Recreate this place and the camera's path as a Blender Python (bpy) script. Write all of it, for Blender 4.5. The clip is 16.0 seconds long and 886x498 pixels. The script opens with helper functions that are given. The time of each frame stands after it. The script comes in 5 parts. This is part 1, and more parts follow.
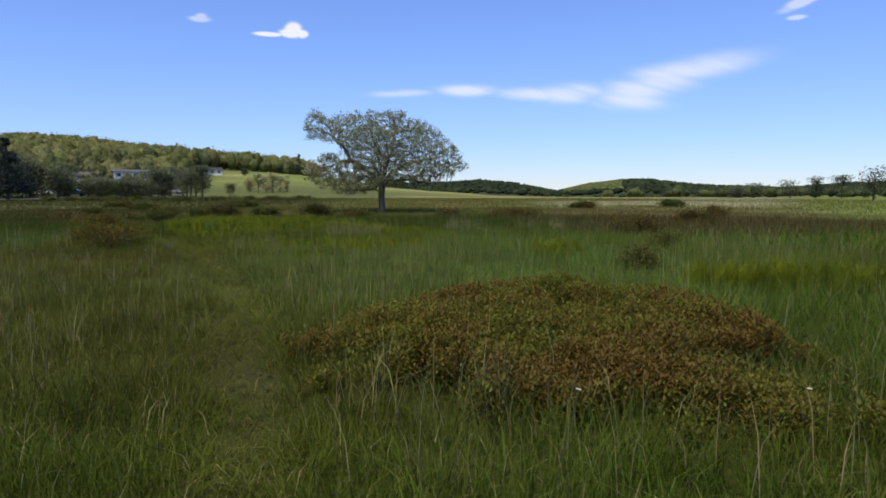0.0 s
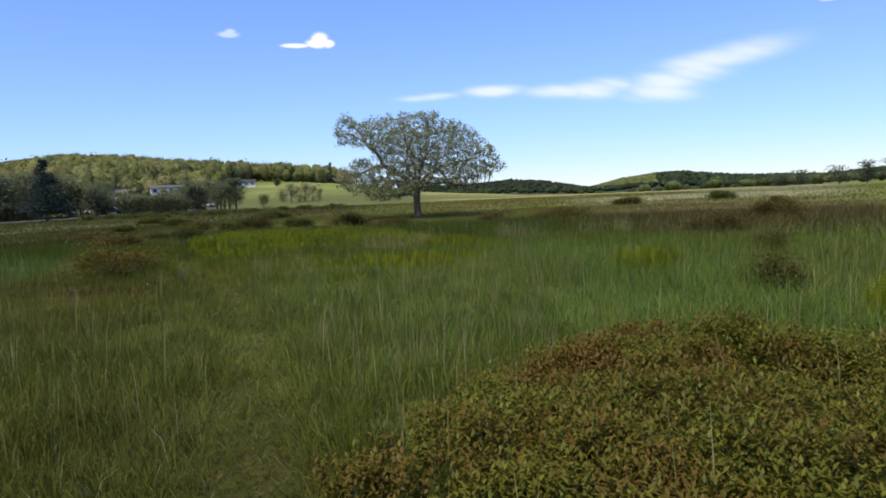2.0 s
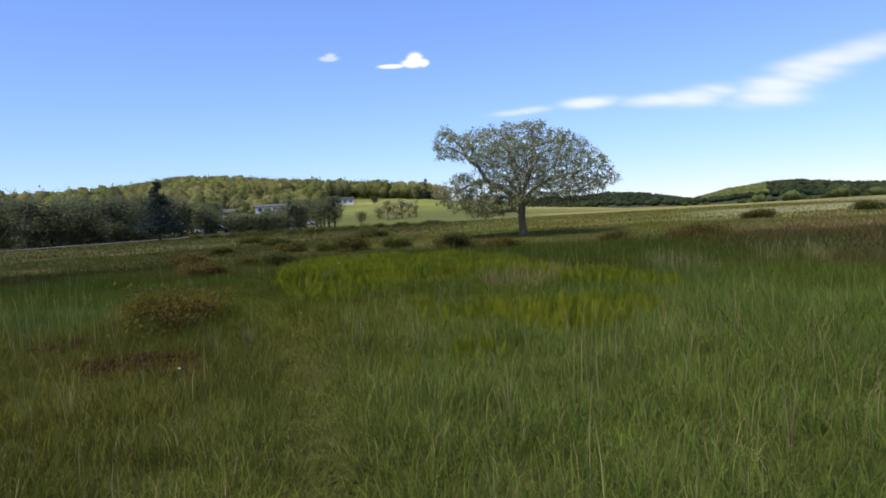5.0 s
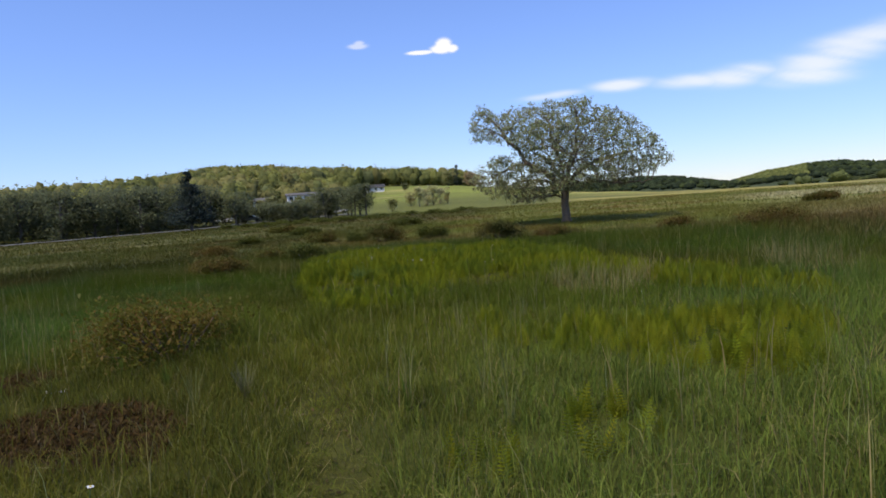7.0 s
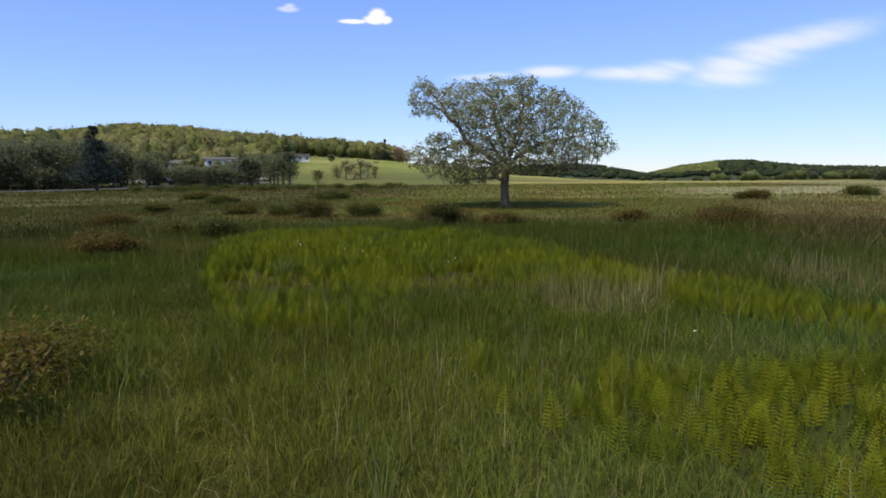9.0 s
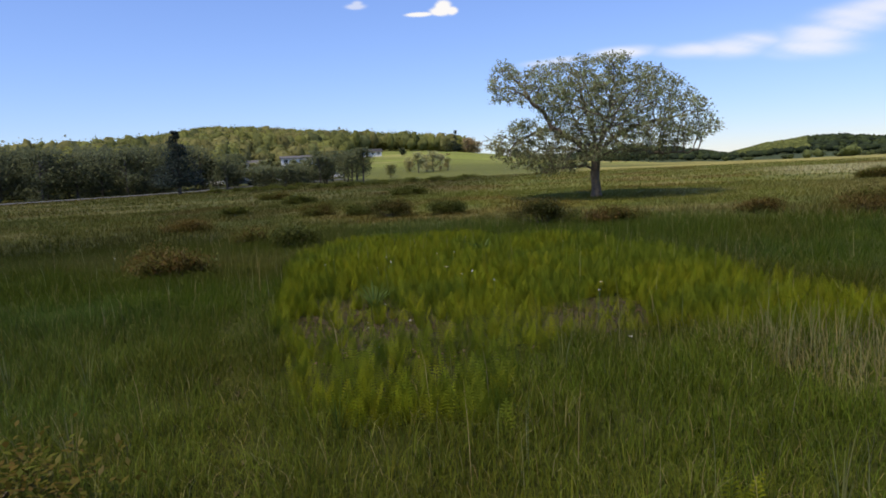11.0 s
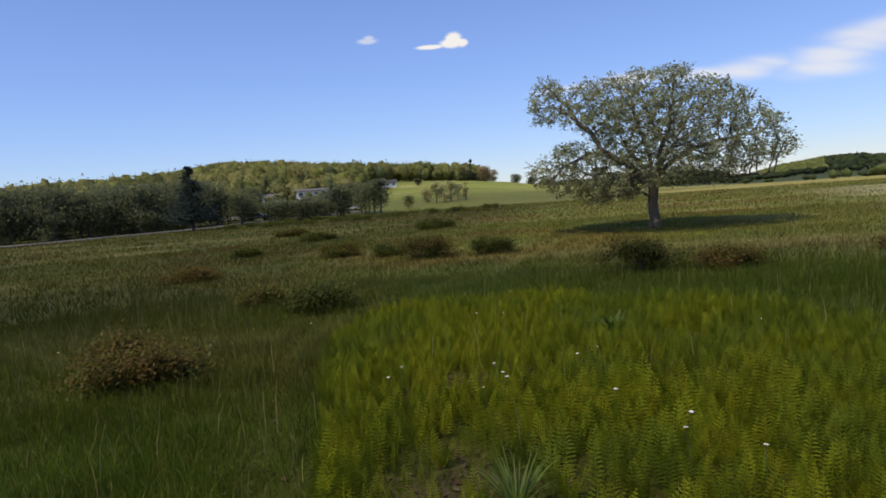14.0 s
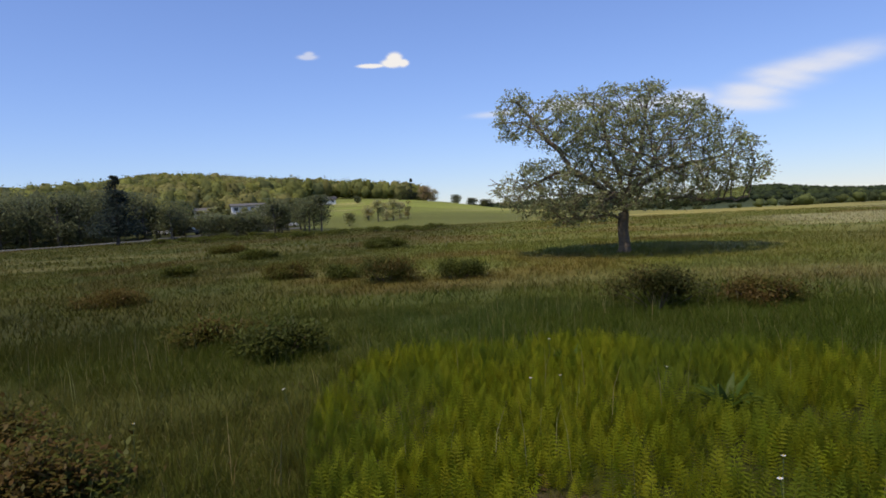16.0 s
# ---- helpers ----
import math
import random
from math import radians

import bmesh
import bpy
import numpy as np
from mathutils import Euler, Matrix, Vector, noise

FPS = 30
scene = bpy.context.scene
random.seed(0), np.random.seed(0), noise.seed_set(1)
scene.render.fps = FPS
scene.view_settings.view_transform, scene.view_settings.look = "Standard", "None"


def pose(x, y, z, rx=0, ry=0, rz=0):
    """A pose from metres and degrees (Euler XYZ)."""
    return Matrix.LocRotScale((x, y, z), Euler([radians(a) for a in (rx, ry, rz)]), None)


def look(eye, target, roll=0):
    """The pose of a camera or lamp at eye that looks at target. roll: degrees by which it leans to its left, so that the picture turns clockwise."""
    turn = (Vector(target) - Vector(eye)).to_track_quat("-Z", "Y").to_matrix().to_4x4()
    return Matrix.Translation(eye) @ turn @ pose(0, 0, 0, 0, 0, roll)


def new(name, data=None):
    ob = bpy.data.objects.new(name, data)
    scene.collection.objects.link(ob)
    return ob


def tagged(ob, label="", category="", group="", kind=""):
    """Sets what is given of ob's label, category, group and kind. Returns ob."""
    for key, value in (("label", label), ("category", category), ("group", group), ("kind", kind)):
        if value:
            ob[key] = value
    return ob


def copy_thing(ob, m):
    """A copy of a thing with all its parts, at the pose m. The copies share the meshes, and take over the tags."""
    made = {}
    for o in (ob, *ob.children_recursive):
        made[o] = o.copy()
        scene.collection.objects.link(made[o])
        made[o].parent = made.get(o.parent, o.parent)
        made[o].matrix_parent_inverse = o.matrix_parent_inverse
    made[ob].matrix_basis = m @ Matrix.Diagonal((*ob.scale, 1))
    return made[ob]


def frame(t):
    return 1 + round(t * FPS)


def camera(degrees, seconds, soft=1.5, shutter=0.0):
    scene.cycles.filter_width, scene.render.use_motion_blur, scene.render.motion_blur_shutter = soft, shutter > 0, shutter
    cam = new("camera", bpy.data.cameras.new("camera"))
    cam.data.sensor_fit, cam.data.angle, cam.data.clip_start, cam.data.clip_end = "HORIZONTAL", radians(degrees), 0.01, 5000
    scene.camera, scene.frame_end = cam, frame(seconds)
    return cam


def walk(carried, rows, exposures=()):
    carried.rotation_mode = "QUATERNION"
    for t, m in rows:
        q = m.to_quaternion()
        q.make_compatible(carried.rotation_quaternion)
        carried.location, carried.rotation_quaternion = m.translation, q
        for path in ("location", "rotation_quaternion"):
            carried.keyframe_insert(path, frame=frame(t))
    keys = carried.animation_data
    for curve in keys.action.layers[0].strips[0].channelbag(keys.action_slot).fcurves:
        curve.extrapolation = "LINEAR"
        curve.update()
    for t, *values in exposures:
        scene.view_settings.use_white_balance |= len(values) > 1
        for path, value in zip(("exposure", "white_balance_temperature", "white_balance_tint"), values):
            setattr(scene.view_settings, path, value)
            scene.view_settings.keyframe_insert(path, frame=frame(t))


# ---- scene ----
cam = camera(68.9, 16.0, 1.75)
METRES, EYE, TILT, LEAN, TURN = 19.0, 1.45, -5.2, 0.0, 0.0
SINK = ((0.0, 3.7, 5.8, 9.7, 11.8), (-0.25, -0.25, -0.20, -0.17, 0.0))      # the eye is held lower at first
ROWS = [
    (0.0, 0.0, 0.0, 0.0, 0.0, 0.0, -0.0),
    (0.5, -0.0069, 0.0253, 0.0039, 0.07, -1.4, 1.5),
    (1.0, -0.0116, 0.0518, 0.0067, 2.03, -1.48, 2.23),
    (1.5, -0.0186, 0.0793, 0.0099, 1.88, 0.37, 2.32),
    (2.0, -0.0243, 0.106, 0.0119, 2.96, 0.26, 2.3),
    (2.5, -0.0307, 0.1312, 0.0157, 5.52, -0.62, 1.44),
    (3.0, -0.0393, 0.1562, 0.0198, 4.72, -0.67, 0.06),
    (3.5, -0.0464, 0.1812, 0.0231, 7.15, -0.35, -0.39),
    (6.0, -0.0982, 0.3254, 0.0378, 12.41, 2.69, 3.08),
    (6.5, -0.1104, 0.3543, 0.0396, 12.77, 1.2, 2.97),
    (7.0, -0.12, 0.3834, 0.0417, 14.04, 0.85, 2.91),
    (7.5, -0.1313, 0.4139, 0.0456, 11.29, -0.5, 1.57),
    (8.0, -0.1427, 0.4413, 0.0486, 7.1, -1.55, 1.51),
    (8.5, -0.1535, 0.4694, 0.0519, 5.52, -2.78, 0.04),
    (9.0, -0.1688, 0.4971, 0.0558, 7.24, -1.4, -0.09),
    (9.5, -0.1818, 0.5255, 0.0576, 10.39, -0.56, 0.28),
    (12.0, -0.2523, 0.6675, 0.0722, 14.63, -3.19, 1.15),
    (12.5, -0.2699, 0.7, 0.0763, 15.95, -2.46, -0.45),
    (13.0, -0.285, 0.7334, 0.081, 15.44, 0.24, 1.09),
    (13.5, -0.301, 0.7631, 0.0838, 14.79, -0.64, 1.82),
    (14.0, -0.3225, 0.7916, 0.0876, 14.92, 0.47, 3.01),
    (14.5, -0.3413, 0.8207, 0.0909, 14.36, 0.56, 3.06),
    (15.0, -0.3619, 0.8461, 0.0917, 13.47, 1.2, 2.14),
    (15.5, -0.3806, 0.8737, 0.0941, 11.03, 1.17, 2.42),
    (16.0, -0.3984, 0.9031, 0.0976, 9.32, 1.93, 2.06),
]
walk(cam, [(t, pose(0, 0, EYE + float(np.interp(t, *SINK)), TILT, LEAN, TURN) @ pose(METRES * x, METRES * y, METRES * z, 90 + pitch, roll, yaw)) for t, x, y, z, yaw, pitch, roll in ROWS],
     [(0.0, -0.03, 6450, 10), (1.5, 0.15, 6450, 10), (3.5, 0.25, 6550, 10), (7.0, 0.13, 6800, 10), (9.5, 0.12, 6850, 10), (12.5, -0.02, 7250, 10), (16.0, -0.08, 7250, 10)])

# ---- light ----
SUN_BEARING, SUN_HEIGHT = -150.0, 60.0      # degrees from north, clockwise; above the horizon
world = bpy.data.worlds.new("sky")
scene.world = world
world.use_nodes = True
wn, wl = world.node_tree.nodes, world.node_tree.links
wn.clear()
sky = wn.new("ShaderNodeTexSky")
sky.sky_type, sky.sun_disc = "NISHITA", False
sky.sun_elevation, sky.sun_rotation = radians(SUN_HEIGHT), radians(SUN_BEARING)
sky.altitude, sky.air_density, sky.dust_density, sky.ozone_density = 2000, 1.15, 0.0, 2.2
back = wn.new("ShaderNodeBackground")
back.inputs["Strength"].default_value = 0.146
HAZE = 0.082      # how far the brightest air near the horizon is held back
wout = wn.new("ShaderNodeOutputWorld")
air = wn.new("ShaderNodeVectorMath")
air.operation = "MULTIPLY"
air.inputs[1].default_value = (1.10, 1.24, 1.74)
wl.new(sky.outputs[0], air.inputs[0])
glare, dull, share, thin_air = wn.new("ShaderNodeVectorMath"), wn.new("ShaderNodeMath"), wn.new("ShaderNodeMath"), wn.new("ShaderNodeVectorMath")
glare.operation, dull.operation, share.operation, thin_air.operation = "DOT_PRODUCT", "MULTIPLY_ADD", "DIVIDE", "SCALE"
glare.inputs[1].default_value = (0.2, 0.7, 0.1)
dull.inputs[1].default_value, dull.inputs[2].default_value, share.inputs[0].default_value = HAZE, 1.0, 1.0
wl.new(air.outputs[0], glare.inputs[0])
wl.new(glare.outputs["Value"], dull.inputs[0])
wl.new(dull.outputs[0], share.inputs[1])
wl.new(air.outputs[0], thin_air.inputs[0])
wl.new(share.outputs[0], thin_air.inputs["Scale"])
wl.new(thin_air.outputs[0], back.inputs["Color"])
wl.new(back.outputs[0], wout.inputs["Surface"])

sun_data = bpy.data.lights.new("sun", "SUN")
sun_data.energy, sun_data.angle, sun_data.color = 3.9, radians(0.6), (1.0, 0.94, 0.80)
sun = new("sun", sun_data)
sb, sh = radians(SUN_BEARING), radians(SUN_HEIGHT)
sun_way = Vector((math.sin(sb) * math.cos(sh), math.cos(sb) * math.cos(sh), math.sin(sh)))
sun.matrix_world = look(tuple(sun_way * 200), (0, 0, 0))

# ---- noise and shapes in numpy ----
rng = np.random.default_rng(7)


def lattice(ix, iy, seed):
    n = (ix * 374761393 + iy * 668265263 + seed * 982451653) & 0x7FFFFFFF
    n = ((n ^ (n >> 13)) * 1274126177) & 0x7FFFFFFF
    return ((n ^ (n >> 16)) & 0xFFFF) / 65535.0


def vnoise(x, y, seed=0):
    """Smooth value noise, 0 to 1, one cell a unit."""
    x, y = np.asarray(x, float), np.asarray(y, float)
    ix, iy = np.floor(x).astype(np.int64), np.floor(y).astype(np.int64)
    fx, fy = x - ix, y - iy
    fx, fy = fx * fx * (3 - 2 * fx), fy * fy * (3 - 2 * fy)
    a, b = lattice(ix, iy, seed), lattice(ix + 1, iy, seed)
    c, d = lattice(ix, iy + 1, seed), lattice(ix + 1, iy + 1, seed)
    return (a + (b - a) * fx) * (1 - fy) + (c + (d - c) * fx) * fy


def fbm(x, y, size, seed=0, octaves=3):
    total, weight, amp = 0.0, 0.0, 1.0
    for o in range(octaves):
        f = 2.03 ** o / size
        total = total + amp * vnoise(np.asarray(x) * f + 17.3 * o, np.asarray(y) * f - 9.1 * o, seed + o)
        weight += amp
        amp *= 0.5
    return total / weight


def smooth(a, b, v):
    u = np.clip((np.asarray(v, float) - a) / (b - a), 0, 1)
    return u * u * (3 - 2 * u)


def inside(x, y, poly):
    """Which points lie in a polygon."""
    x, y = np.asarray(x, float), np.asarray(y, float)
    hit = np.zeros(x.shape, bool)
    for (x0, y0), (x1, y1) in zip(poly, poly[1:] + poly[:1]):
        if y0 != y1:
            hit ^= ((y0 > y) != (y1 > y)) & (x < (x1 - x0) * (y - y0) / (y1 - y0) + x0)
    return hit


def line_gap(x, y, pts):
    """Distance to a broken line."""
    best = np.full(np.shape(x), 1e9)
    for (x0, y0), (x1, y1) in zip(pts, pts[1:]):
        dx, dy = x1 - x0, y1 - y0
        u = np.clip(((x - x0) * dx + (y - y0) * dy) / (dx * dx + dy * dy), 0, 1)
        best = np.minimum(best, np.hypot(x - x0 - u * dx, y - y0 - u * dy))
    return best


# ---- plan of the meadow ----
PATH = [(-0.3, -6), (-0.5, 0), (-0.87, 2.7), (-1.24, 4.0), (-1.76, 5.6), (-2.2, 6.8), (-3.1, 9.2), (-3.8, 10.5), (-4.8, 12.6),
        (-5.9, 14.0), (-6.9, 15.8), (-7.9, 17.4), (-8.6, 19.0), (-9.5, 20.9), (-10.15, 22.6), (-10.25, 24.3), (-9.8, 26.6), (-9.2, 28.6), (-8.9, 31.0), (-8.9, 34.7), (-8.0, 42.0)]
FERN = [[(-6.3, 15.0), (-7.3, 16.9), (-7.85, 17.7), (-8.5, 19.0), (-9.5, 21.9), (-9.75, 23.6), (-9.5, 24.8), (-8.3, 25.4), (-6.2, 25.1), (-4.5, 24.4), (-3.2, 22.6), (-2.4, 20.8),
         (-1.7, 18.9), (-0.5, 17.4), (0.4, 16.0), (0.2, 15.1), (-0.8, 15.9), (-1.6, 16.6), (-1.8, 17.4), (-3.3, 17.6), (-4.3, 17.4), (-4.7, 16.6), (-4.7, 15.3), (-5.7, 15.1)],
        [(1.5, 11.5), (1.7, 12.2), (2.3, 12.8), (2.65, 11.9), (2.2, 10.95), (1.6, 11.2)],
        [(2.7, 7.6), (3.4, 8.1), (4.1, 8.0), (5.6, 8.2), (6.0, 7.6), (4.6, 7.2), (3.0, 7.4)],
        [(-3.5, 13.6), (-2.6, 14.1), (-1.4, 14.2), (-0.6, 14.7), (-0.2, 13.6), (-1.0, 12.0), (-1.8, 11.9), (-2.3, 12.7), (-3.3, 13.1)], [(-4.15, 14.1), (-4.0, 14.6), (-3.7, 14.7), (-3.4, 14.4), (-3.5, 14.05)],
        [(-2.4, 10.7), (-2.5, 11.3), (-1.9, 11.5), (-1.9, 10.8)], [(-3.1, 10.3), (-3.1, 10.6), (-2.7, 10.9), (-2.7, 10.4)]]
BARE = [[(-7.5, 17.8), (-7.6, 18.6), (-7.4, 19.5), (-7.0, 19.1), (-6.5, 18.6), (-5.7, 18.0), (-5.8, 17.2), (-6.6, 17.0)], [(-4.8, 17.2), (-4.6, 18.5), (-4.1, 19.0), (-3.7, 18.8), (-3.75, 18.2), (-4.1, 17.6)],
        [(-8.0, 20.4), (-7.7, 21.2), (-7.3, 21.0), (-7.4, 20.2)]]
SPARSE = [[(-7.1, 16.2), (-7.6, 17.6), (-6.6, 17.2), (-4.8, 17.3), (-4.7, 16.4), (-5.6, 15.9), (-6.4, 15.7)], [(-7.6, 19.3), (-7.2, 20.0), (-6.2, 19.0), (-5.4, 18.2), (-4.6, 18.7), (-4.6, 17.4), (-5.8, 17.4)]]
SHRUB = [[(-0.85, 4.0), (-0.95, 5.2), (-0.5, 5.9), (0.05, 6.4), (0.7, 6.6), (1.6, 6.4), (2.3, 5.8), (2.6, 4.7), (2.3, 3.3), (1.1, 2.85), (0.3, 3.0), (-0.25, 3.35)]]
SOIL = [[(-6.6, 10.8), (-6.4, 11.4), (-5.6, 11.5), (-5.0, 11.1), (-4.8, 10.4), (-5.4, 10.15), (-6.1, 10.4)], [(-8.0, 11.7), (-7.7, 12.4), (-7.1, 12.2), (-6.9, 11.7), (-7.4, 11.4)]]
RED = [[(3.0, 17.0), (3.3, 18.4), (5.0, 22.0), (9.0, 27.0), (15.0, 28.0), (14.0, 18.5), (8.0, 15.5), (4.4, 15.8)]]
PALE = [[(-3.4, 16.7), (-3.1, 17.3), (-1.7, 17.3), (-1.8, 16.0), (-2.6, 16.2)], [(-0.4, 17.7), (-0.2, 18.8), (1.2, 18.8), (1.2, 17.2)], [(2.4, 18.6), (2.6, 19.6), (3.5, 19.6), (3.4, 18.6)]]


def zone(polys, x, y, rough=0.35, size=0.9):
    wx = x + rough * (fbm(x, y, size, 31) - 0.5) * 2
    wy = y + rough * (fbm(x, y, size, 47) - 0.5) * 2
    hit = np.zeros(np.shape(x), bool)
    for poly in polys:
        hit |= inside(wx, wy, poly)
    return hit


NEAR_CREST = ([-180, -70, -50, -40, -30, -25, -20, -12.6, -9.2, -5.3, -0.6, 4, 12, 20, 28, 34, 45, 180],
              [8, 10, 9, 10, 9, 9, 9, 9.2, 7, 3.4, 0.8, -1.2, -2.4, -2.6, -1.6, -0.6, 1, 8])
RIDGE = ([-180, -90, -60, -50, -45, -40, -35, -32, -28, -25, -21, -17, -12.6, -9.7, -5, 0, 30, 60, 180],
         [12, 12, 13, 15, 20, 27, 39, 43, 41, 36, 31, 27, 17, 9, -4, -8, -8, 4, 18])
FAR = ([-180, -60, -20, -8, -3, 0.8, 3.3, 5.8, 9.9, 12.6, 15.4, 17.7, 22, 28, 32, 36, 60, 180],
       [10, 10, 8, 8, 11, 14, 19, 14, -6, 10, 19, 18.5, 6, 1, 9, 14, 16, 14])


def height(x, y):
    """The ground's height: a level meadow, a rising field and wooded ridges."""
    x, y = np.asarray(x, float), np.asarray(y, float)
    r, b = np.hypot(x, y), np.degrees(np.arctan2(x, y))
    c, d, f = np.interp(b, *NEAR_CREST), np.interp(b, *RIDGE), np.interp(b, *FAR)
    z = np.where(r < 125, 0, np.where(r < 330, c * (np.clip(r - 125, 0, None) / 205) ** 1.25, 0))
    u = np.clip((r - 330) / 370, 0, 1)
    z = np.where((r >= 330) & (r < 700), c + (d - c) * u, z)
    v = smooth(700, 1500, r)
    z = np.where((r >= 700) & (r < 1500), d + (f - d) * v, z)
    z = np.where(r >= 1500, f - 45 * smooth(1500, 2800, r), z)
    z = z + 0.10 * (fbm(x, y, 6.0, 3) - 0.5) * smooth(2, 8, r) + 0.05 * (fbm(x, y, 1.1, 5) - 0.5)
    z = z + (fbm(x, y, 60.0, 8) - 0.5) * 3.0 * smooth(140, 300, r)
    g = line_gap(x, y, PATH)
    near = r < 60
    z = np.where(near, z - 0.05 * (1 - smooth(0.15, 0.45, g)), z)
    z = z - 0.34 * smooth(22, 40, r)
    return z


# ---- materials ----
def material(name):
    m = bpy.data.materials.new(name)
    m.use_nodes = True
    m.node_tree.nodes.clear()
    return m, m.node_tree.nodes, m.node_tree.links


def noise_node(n, l, scale, detail=4, rough=0.6, coords="Object"):
    tc, tex = n.new("ShaderNodeTexCoord"), n.new("ShaderNodeTexNoise")
    tex.inputs["Scale"].default_value, tex.inputs["Detail"].default_value, tex.inputs["Roughness"].default_value = scale, detail, rough
    l.new(tc.outputs[coords], tex.inputs["Vector"])
    return tex.outputs["Fac"]


def varied(n, l, colour, fac, low, high):
    """A colour socket or value, multiplied by a noise between low and high."""
    ramp = n.new("ShaderNodeMapRange")
    ramp.inputs["From Min"].default_value, ramp.inputs["From Max"].default_value = 0.3, 0.7
    ramp.inputs["To Min"].default_value, ramp.inputs["To Max"].default_value = low, high
    l.new(fac, ramp.inputs["Value"])
    mul = n.new("ShaderNodeVectorMath")
    mul.operation = "SCALE"
    if isinstance(colour, tuple):
        mul.inputs[0].default_value = colour[:3]
    else:
        l.new(colour, mul.inputs[0])
    l.new(ramp.outputs[0], mul.inputs["Scale"])
    return mul.outputs[0]


def leaf_material(name, through_part=0.3, gloss=0.04, rough=0.5, mottle=9.0, low=0.8, high=1.2):
    """Foliage that takes its species colour from the mesh and lets some light through."""
    m, n, l = material(name)
    tint = n.new("ShaderNodeAttribute")
    tint.attribute_name = "tint"
    colour = varied(n, l, tint.outputs["Color"], noise_node(n, l, mottle, 3, 0.7), low, high)
    dif, tra, glo = n.new("ShaderNodeBsdfDiffuse"), n.new("ShaderNodeBsdfTranslucent"), n.new("ShaderNodeBsdfGlossy")
    glo.inputs["Roughness"].default_value = rough
    a, b, out = n.new("ShaderNodeMixShader"), n.new("ShaderNodeMixShader"), n.new("ShaderNodeOutputMaterial")
    a.inputs[0].default_value, b.inputs[0].default_value = through_part, gloss
    l.new(colour, dif.inputs["Color"])
    l.new(colour, tra.inputs["Color"])
    l.new(dif.outputs[0], a.inputs[1])
    l.new(tra.outputs[0], a.inputs[2])
    l.new(a.outputs[0], b.inputs[1])
    l.new(glo.outputs[0], b.inputs[2])
    l.new(b.outputs[0], out.inputs["Surface"])
    return m


def plain_material(name, colour, rough=0.8, metal=0.0, scale=3.0, low=0.75, high=1.2, bump=0.0, bump_scale=30.0):
    m, n, l = material(name)
    p, out = n.new("ShaderNodeBsdfPrincipled"), n.new("ShaderNodeOutputMaterial")
    p.inputs["Roughness"].default_value, p.inputs["Metallic"].default_value = rough, metal
    l.new(varied(n, l, colour, noise_node(n, l, scale), low, high), p.inputs["Base Color"])
    if bump:
        b = n.new("ShaderNodeBump")
        b.inputs["Strength"].default_value, b.inputs["Distance"].default_value = bump, 0.02
        l.new(noise_node(n, l, bump_scale), b.inputs["Height"])
        l.new(b.outputs[0], p.inputs["Normal"])
    l.new(p.outputs[0], out.inputs["Surface"])
    return m


def ground_material(name):
    m, n, l = material(name)
    p, out = n.new("ShaderNodeBsdfPrincipled"), n.new("ShaderNodeOutputMaterial")
    p.inputs["Roughness"].default_value = 0.95
    p.inputs["Specular IOR Level"].default_value = 0.1
    tint = n.new("ShaderNodeAttribute")
    tint.attribute_name = "tint"
    c = varied(n, l, tint.outputs["Color"], noise_node(n, l, 14.0, 6, 0.75), 0.55, 1.35)
    c = varied(n, l, c, noise_node(n, l, 0.7, 5, 0.65), 0.8, 1.2)
    b = n.new("ShaderNodeBump")
    b.inputs["Strength"].default_value, b.inputs["Distance"].default_value = 0.8, 0.03
    l.new(noise_node(n, l, 22.0, 6, 0.8), b.inputs["Height"])
    l.new(b.outputs[0], p.inputs["Normal"])
    l.new(c, p.inputs["Base Color"])
    l.new(p.outputs[0], out.inputs["Surface"])
    return m


GRASS = leaf_material("grass_blade", 0.42, 0.004, 0.6)
LEAF = leaf_material("leaf", 0.42, 0.010, 0.55)
TREE_LEAF = leaf_material("tree_leaf", 0.5, 0.008, 0.6)
FROND = leaf_material("fern_frond", 0.4, 0.004, 0.6)
WOODS = leaf_material("woodland_crown", 0.45, 0.0, 0.6, 0.45, 0.78, 1.25)
SOIL_MAT = ground_material("meadow_ground")
BARK = plain_material("oak_bark", (0.15, 0.112, 0.078), 0.95, 0, 6.0, 0.6, 1.3, 0.9, 18.0)
BARK_DARK = plain_material("dark_bark", (0.10, 0.085, 0.07), 0.95, 0, 4.0)
TWIG = plain_material("twig", (0.13, 0.09, 0.06), 0.9, 0, 20.0)
PETAL = plain_material("white_petal", (0.6, 0.6, 0.62), 0.6, 0, 40.0, 0.9, 1.05)
POLLEN = plain_material("yellow_pollen", (0.6, 0.42, 0.05), 0.8, 0, 60.0)
STALK = plain_material("green_stalk", (0.05, 0.08, 0.02), 0.7, 0, 30.0)


